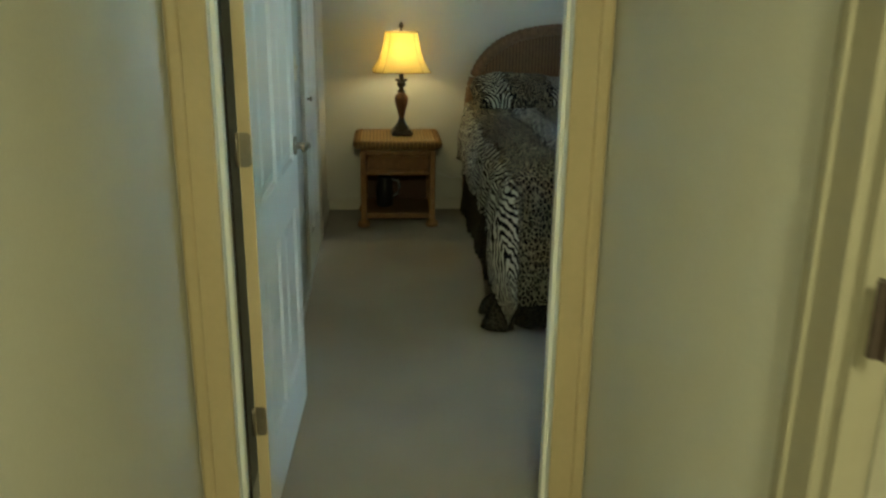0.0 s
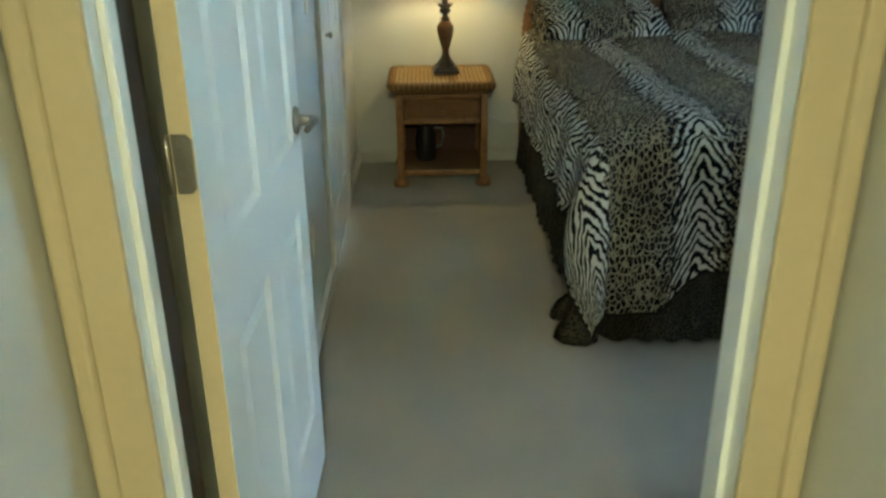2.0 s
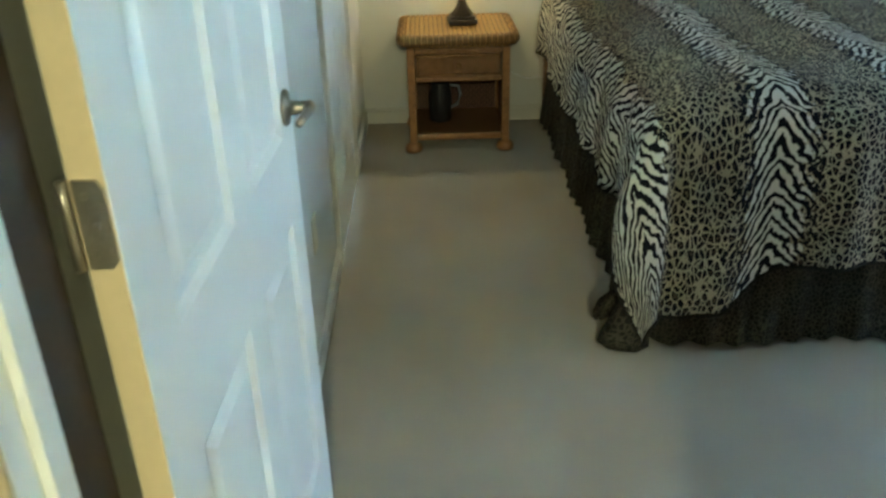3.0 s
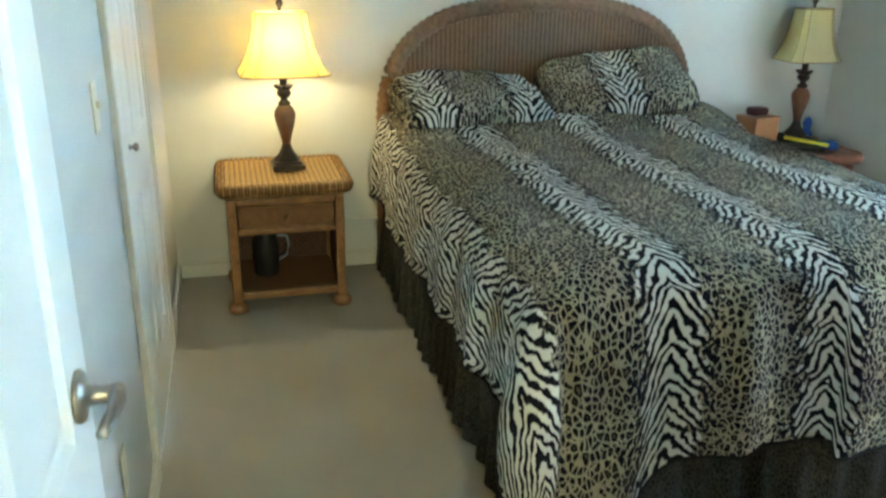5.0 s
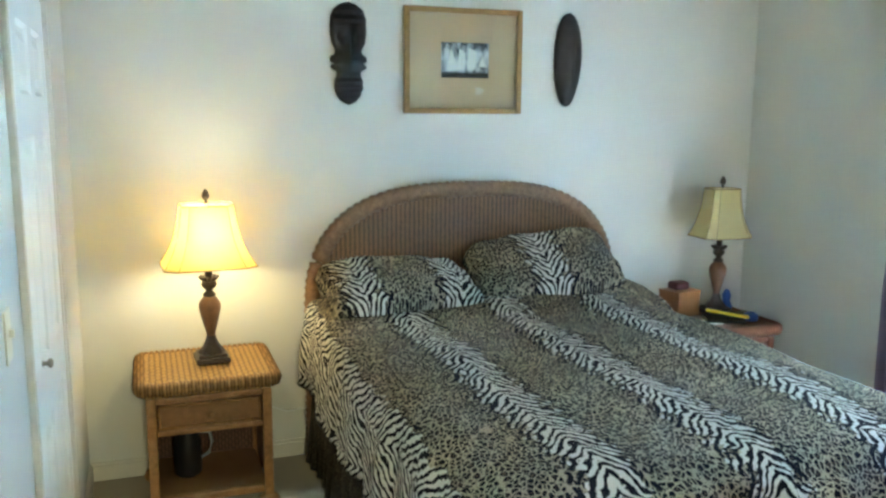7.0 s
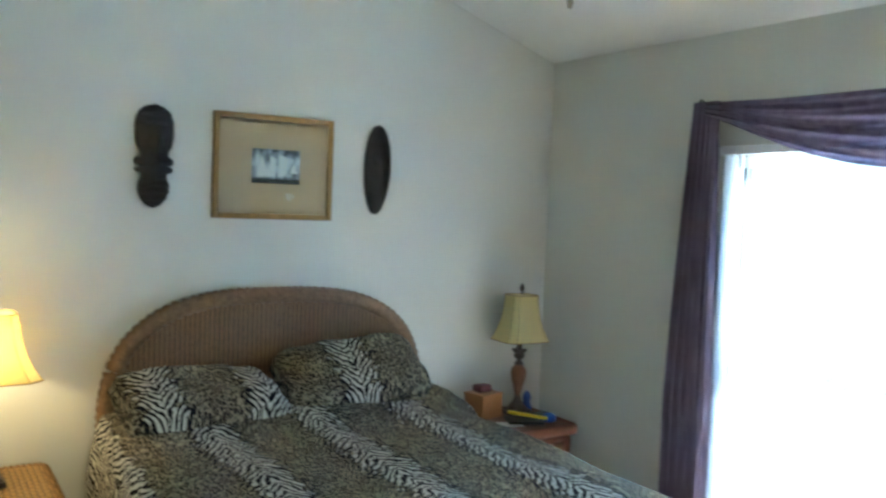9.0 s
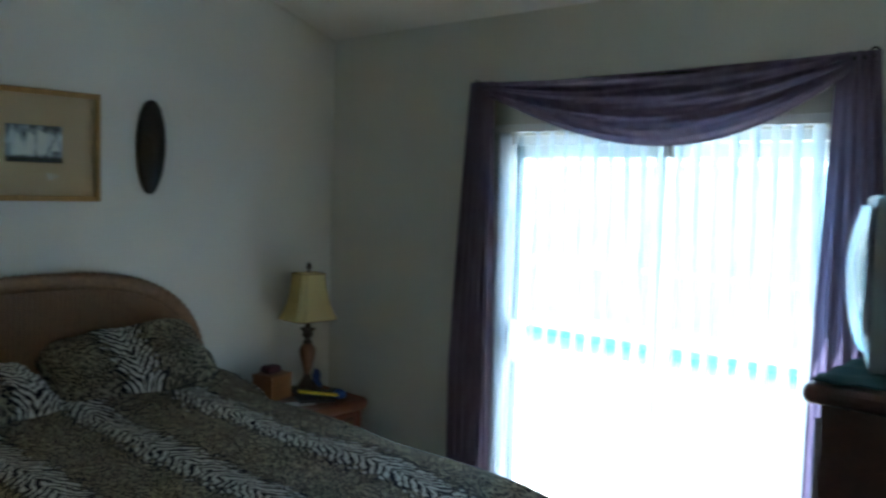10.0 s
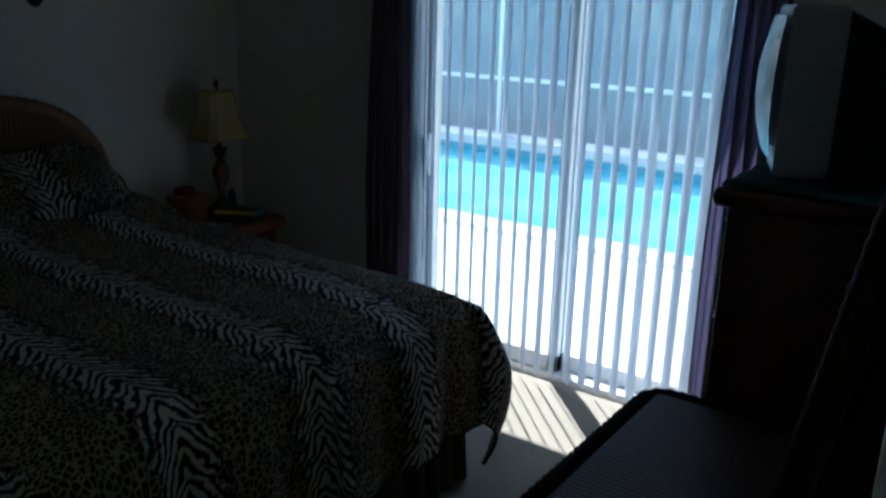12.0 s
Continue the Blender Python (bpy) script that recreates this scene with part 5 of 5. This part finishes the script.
for k in range(5):
    a = radians(20 + 72 * k)
    m_ = Matrix.Rotation(a, 4, "Z") @ pose(0, 0, 2.745, 10, 0, 0)
    bl = prism([(0.19, -0.0), (0.66, -0.0), (0.67, 0.006), (0.19, 0.006)], -0.06, 0.065)
    part("blade", bl, WHITEPL, fan, at=m_)
    part("blade_arm", box(0.10, 0.24, -0.018, 0.018, -0.006, 0.0, 0.002), BRASS, fan, at=m_)
for x, z in ((-0.18, 0.0), (0.18, 0.03)):
    ch = part("pull_chain", tube([(x, 0, 2.715), (x, 0, 2.55), (x, 0, 2.42)], 0.0018, 6), BRASS, fan)
    part("fob", lathe([(0.0, 2.355 + z), (0.008, 2.36 + z), (0.010, 2.375 + z), (0.008, 2.39 + z), (0.008, 2.45), (0.003, 2.46)], 12, at=(x, 0, 0)), NICKEL, ch, "small dark turned pull", True)


# ---- outside ----
tagged(part("ground", box(XR + 0.2, 400, -400, 400, -0.6, -0.30), GRASS), "grass lawn reaching the horizon", "", "", "structure")
PX0_, PX1_, PY0_, PY1_ = 5.6, 8.95, 0.2, 9.6
dk = box(XR + 0.16, PX0_, -6, 14, -0.30, -0.06)
box(PX1_, 9.75, -6, 14, -0.30, -0.06, 0, dk)
box(PX0_, PX1_, -6, PY0_, -0.30, -0.06, 0, dk)
box(PX0_, PX1_, PY1_, 14, -0.30, -0.06, 0, dk)
structure("pavement_deck", dk, DECK, "sunlit pale concrete pool deck")
sh = box(PX0_ + 0.002, PX1_ - 0.002, PY0_ + 0.002, PY1_ - 0.002, -1.5, -1.45)
box(PX1_ - 0.02, PX1_ - 0.003, PY0_ + 0.002, PY1_ - 0.002, -1.45, -0.062, 0, sh)
box(PX0_ + 0.003, PX0_ + 0.02, PY0_ + 0.002, PY1_ - 0.002, -1.45, -0.062, 0, sh)
structure("pool_shell", sh, POOLSHELL, "blue plastered pool")
structure("water_pool", box(PX0_ + 0.021, PX1_ - 0.021, PY0_ + 0.01, PY1_ - 0.01, -0.26, -0.15), WATER, "clear turquoise pool water")
cop = box(PX0_ - 0.25, PX0_ + 0.02, PY0_, PY1_, -0.06, -0.02, 0.01)
box(PX1_ - 0.02, PX1_ + 0.32, PY0_ - 0.3, PY1_ + 0.3, -0.06, 0.06, 0.012, cop)
structure("pool_coping", cop, COPING, "white pool coping")
cage = thing("pool_screen_cage", "white aluminium insect-screen cage round the pool", "screen enclosure")
CXX = 9.6
for y in (-0.38, 2.17, 4.72, 7.27, 9.82):
    part("post", box(CXX, CXX + 0.06, y - 0.03, y + 0.03, -0.06, 3.6, 0.004), CAGEWHITE, cage)
for z in (0.74, 2.16, 3.55):
    part("rail", box(CXX + 0.004, CXX + 0.055, -0.38, 9.82, z, z + 0.055, 0.004), CAGEWHITE, cage)
part("rail", box(CXX + 0.004, CXX + 0.055, -0.38, 9.82, -0.06, 0.02, 0.004), CAGEWHITE, cage)
net = part("screen", box(CXX + 0.028, CXX + 0.03, -0.38, 9.82, 0.0, 3.6), SCREENNET, cage, "fine insect mesh, tinted pale for the haze over the trees")

rng = random.Random(5)


def leaf_clump(center, size, n, flat=1.0):
    vs, fs = [], []
    for _ in range(n):
        a, b = rng.uniform(0, 2 * math.pi), math.acos(rng.uniform(-1, 1))
        r = size * rng.uniform(0.45, 1.0) ** 0.5
        c = Vector(center) + Vector((r * math.sin(b) * math.cos(a), r * math.sin(b) * math.sin(a), r * math.cos(b) * flat))
        d1 = Vector((rng.uniform(-1, 1), rng.uniform(-1, 1), rng.uniform(-1, 1))).normalized()
        d2 = d1.cross(Vector((rng.uniform(-1, 1), rng.uniform(-1, 1), rng.uniform(-1, 1)))).normalized()
        s = rng.uniform(0.05, 0.12)
        i = len(vs)
        vs += [c - d1 * s, c + d2 * s * 0.45, c + d1 * s, c - d2 * s * 0.45]
        fs.append((i, i + 1, i + 2, i + 3))
    return vs, fs


def tree(x, y, h, crown):
    t = thing("tree", "green broad-leaved tree behind the pool screen", "tree", "trees behind the pool", pose(x, y, -0.3))
    bm = tube([(0, 0, 0), (0.05, 0.03, h * 0.3), (-0.03, 0.05, h * 0.6), (0.02, 0, h * 0.85)], lambda i: (0.16, 0.12, 0.08, 0.04)[i], 8)
    for k in range(5):
        a = k * 1.3
        tube([(0, 0, h * (0.35 + 0.08 * k)), (0.5 * math.cos(a), 0.5 * math.sin(a), h * (0.45 + 0.08 * k)), (crown * 0.7 * math.cos(a), crown * 0.7 * math.sin(a), h * (0.52 + 0.08 * k))], lambda i: (0.06, 0.045, 0.015)[i], 6, bm)
    part("trunk", bm, BARK, t, smooth=True)
    vs, fs = [], []
    for _ in range(16):
        c = (rng.uniform(-crown, crown) * 0.7, rng.uniform(-crown, crown) * 0.7, h * rng.uniform(0.35, 1.0))
        a, b = leaf_clump(c, crown * rng.uniform(0.35, 0.55), 420)
        o = len(vs)
        vs += a
        fs += [tuple(q + o for q in f) for f in b]
    me = bpy.data.meshes.new("crown")
    me.from_pydata(vs, [], fs)
    me.materials.append(LEAF)
    c = new("crown", me)
    c.parent = t
    return t


for x, y, h, c in ((15.5, 2.0, 5.0, 2.0), (17.0, 5.5, 6.5, 2.6), (15.0, 9.5, 5.5, 2.2), (18.0, 13.5, 7.0, 3.0), (16.5, -2.0, 5.5, 2.2), (21, 8.5, 8, 3.4)):
    tree(x, y, h, c)
vs, fs = [], []
for k in range(46):
    a, b = leaf_clump((12.6 + rng.uniform(-0.2, 0.5), -3 + k * 0.42, rng.uniform(0.2, 1.1)), 0.62, 330)
    o = len(vs)
    vs += a
    fs += [tuple(q + o for q in f) for f in b]
me = bpy.data.meshes.new("hedge")
me.from_pydata(vs, [], fs)
me.materials.append(LEAF)
tagged(new("hedge", me), "uneven green hedge behind the pool screen", "hedge", "", "stuff")

# eave over the sliding door
structure("roof_eave", box(XR + 0.24, XR + 0.27, -3, 9, 2.66, 2.80), TRIM, "painted fascia over the sliding door")
structure("roof", box(-4, XR + 0.26, -4, 9, 3.85, 3.95), STUCCO, "roof slab closing the house")

# hall light behind the camera
hl = thing("ceiling_light", "round frosted hall ceiling light, lit", "ceiling light", at=pose(-0.1, -1.9, 2.5))
part("dish", lathe([(0.0, -0.09), (0.08, -0.08), (0.13, -0.04), (0.14, 0.0)], 28), FROST, hl, smooth=True)
hlamp = new("hall_light", bpy.data.lights.new("hall_light", "AREA"))
hlamp.data.shape, hlamp.data.size, hlamp.data.energy, hlamp.data.color = "DISK", 0.3, 2.35, (1.0, 0.87, 0.50)
hlamp.matrix_world = look((-0.1, -1.9, 2.38), (-0.1, -1.6, 0))
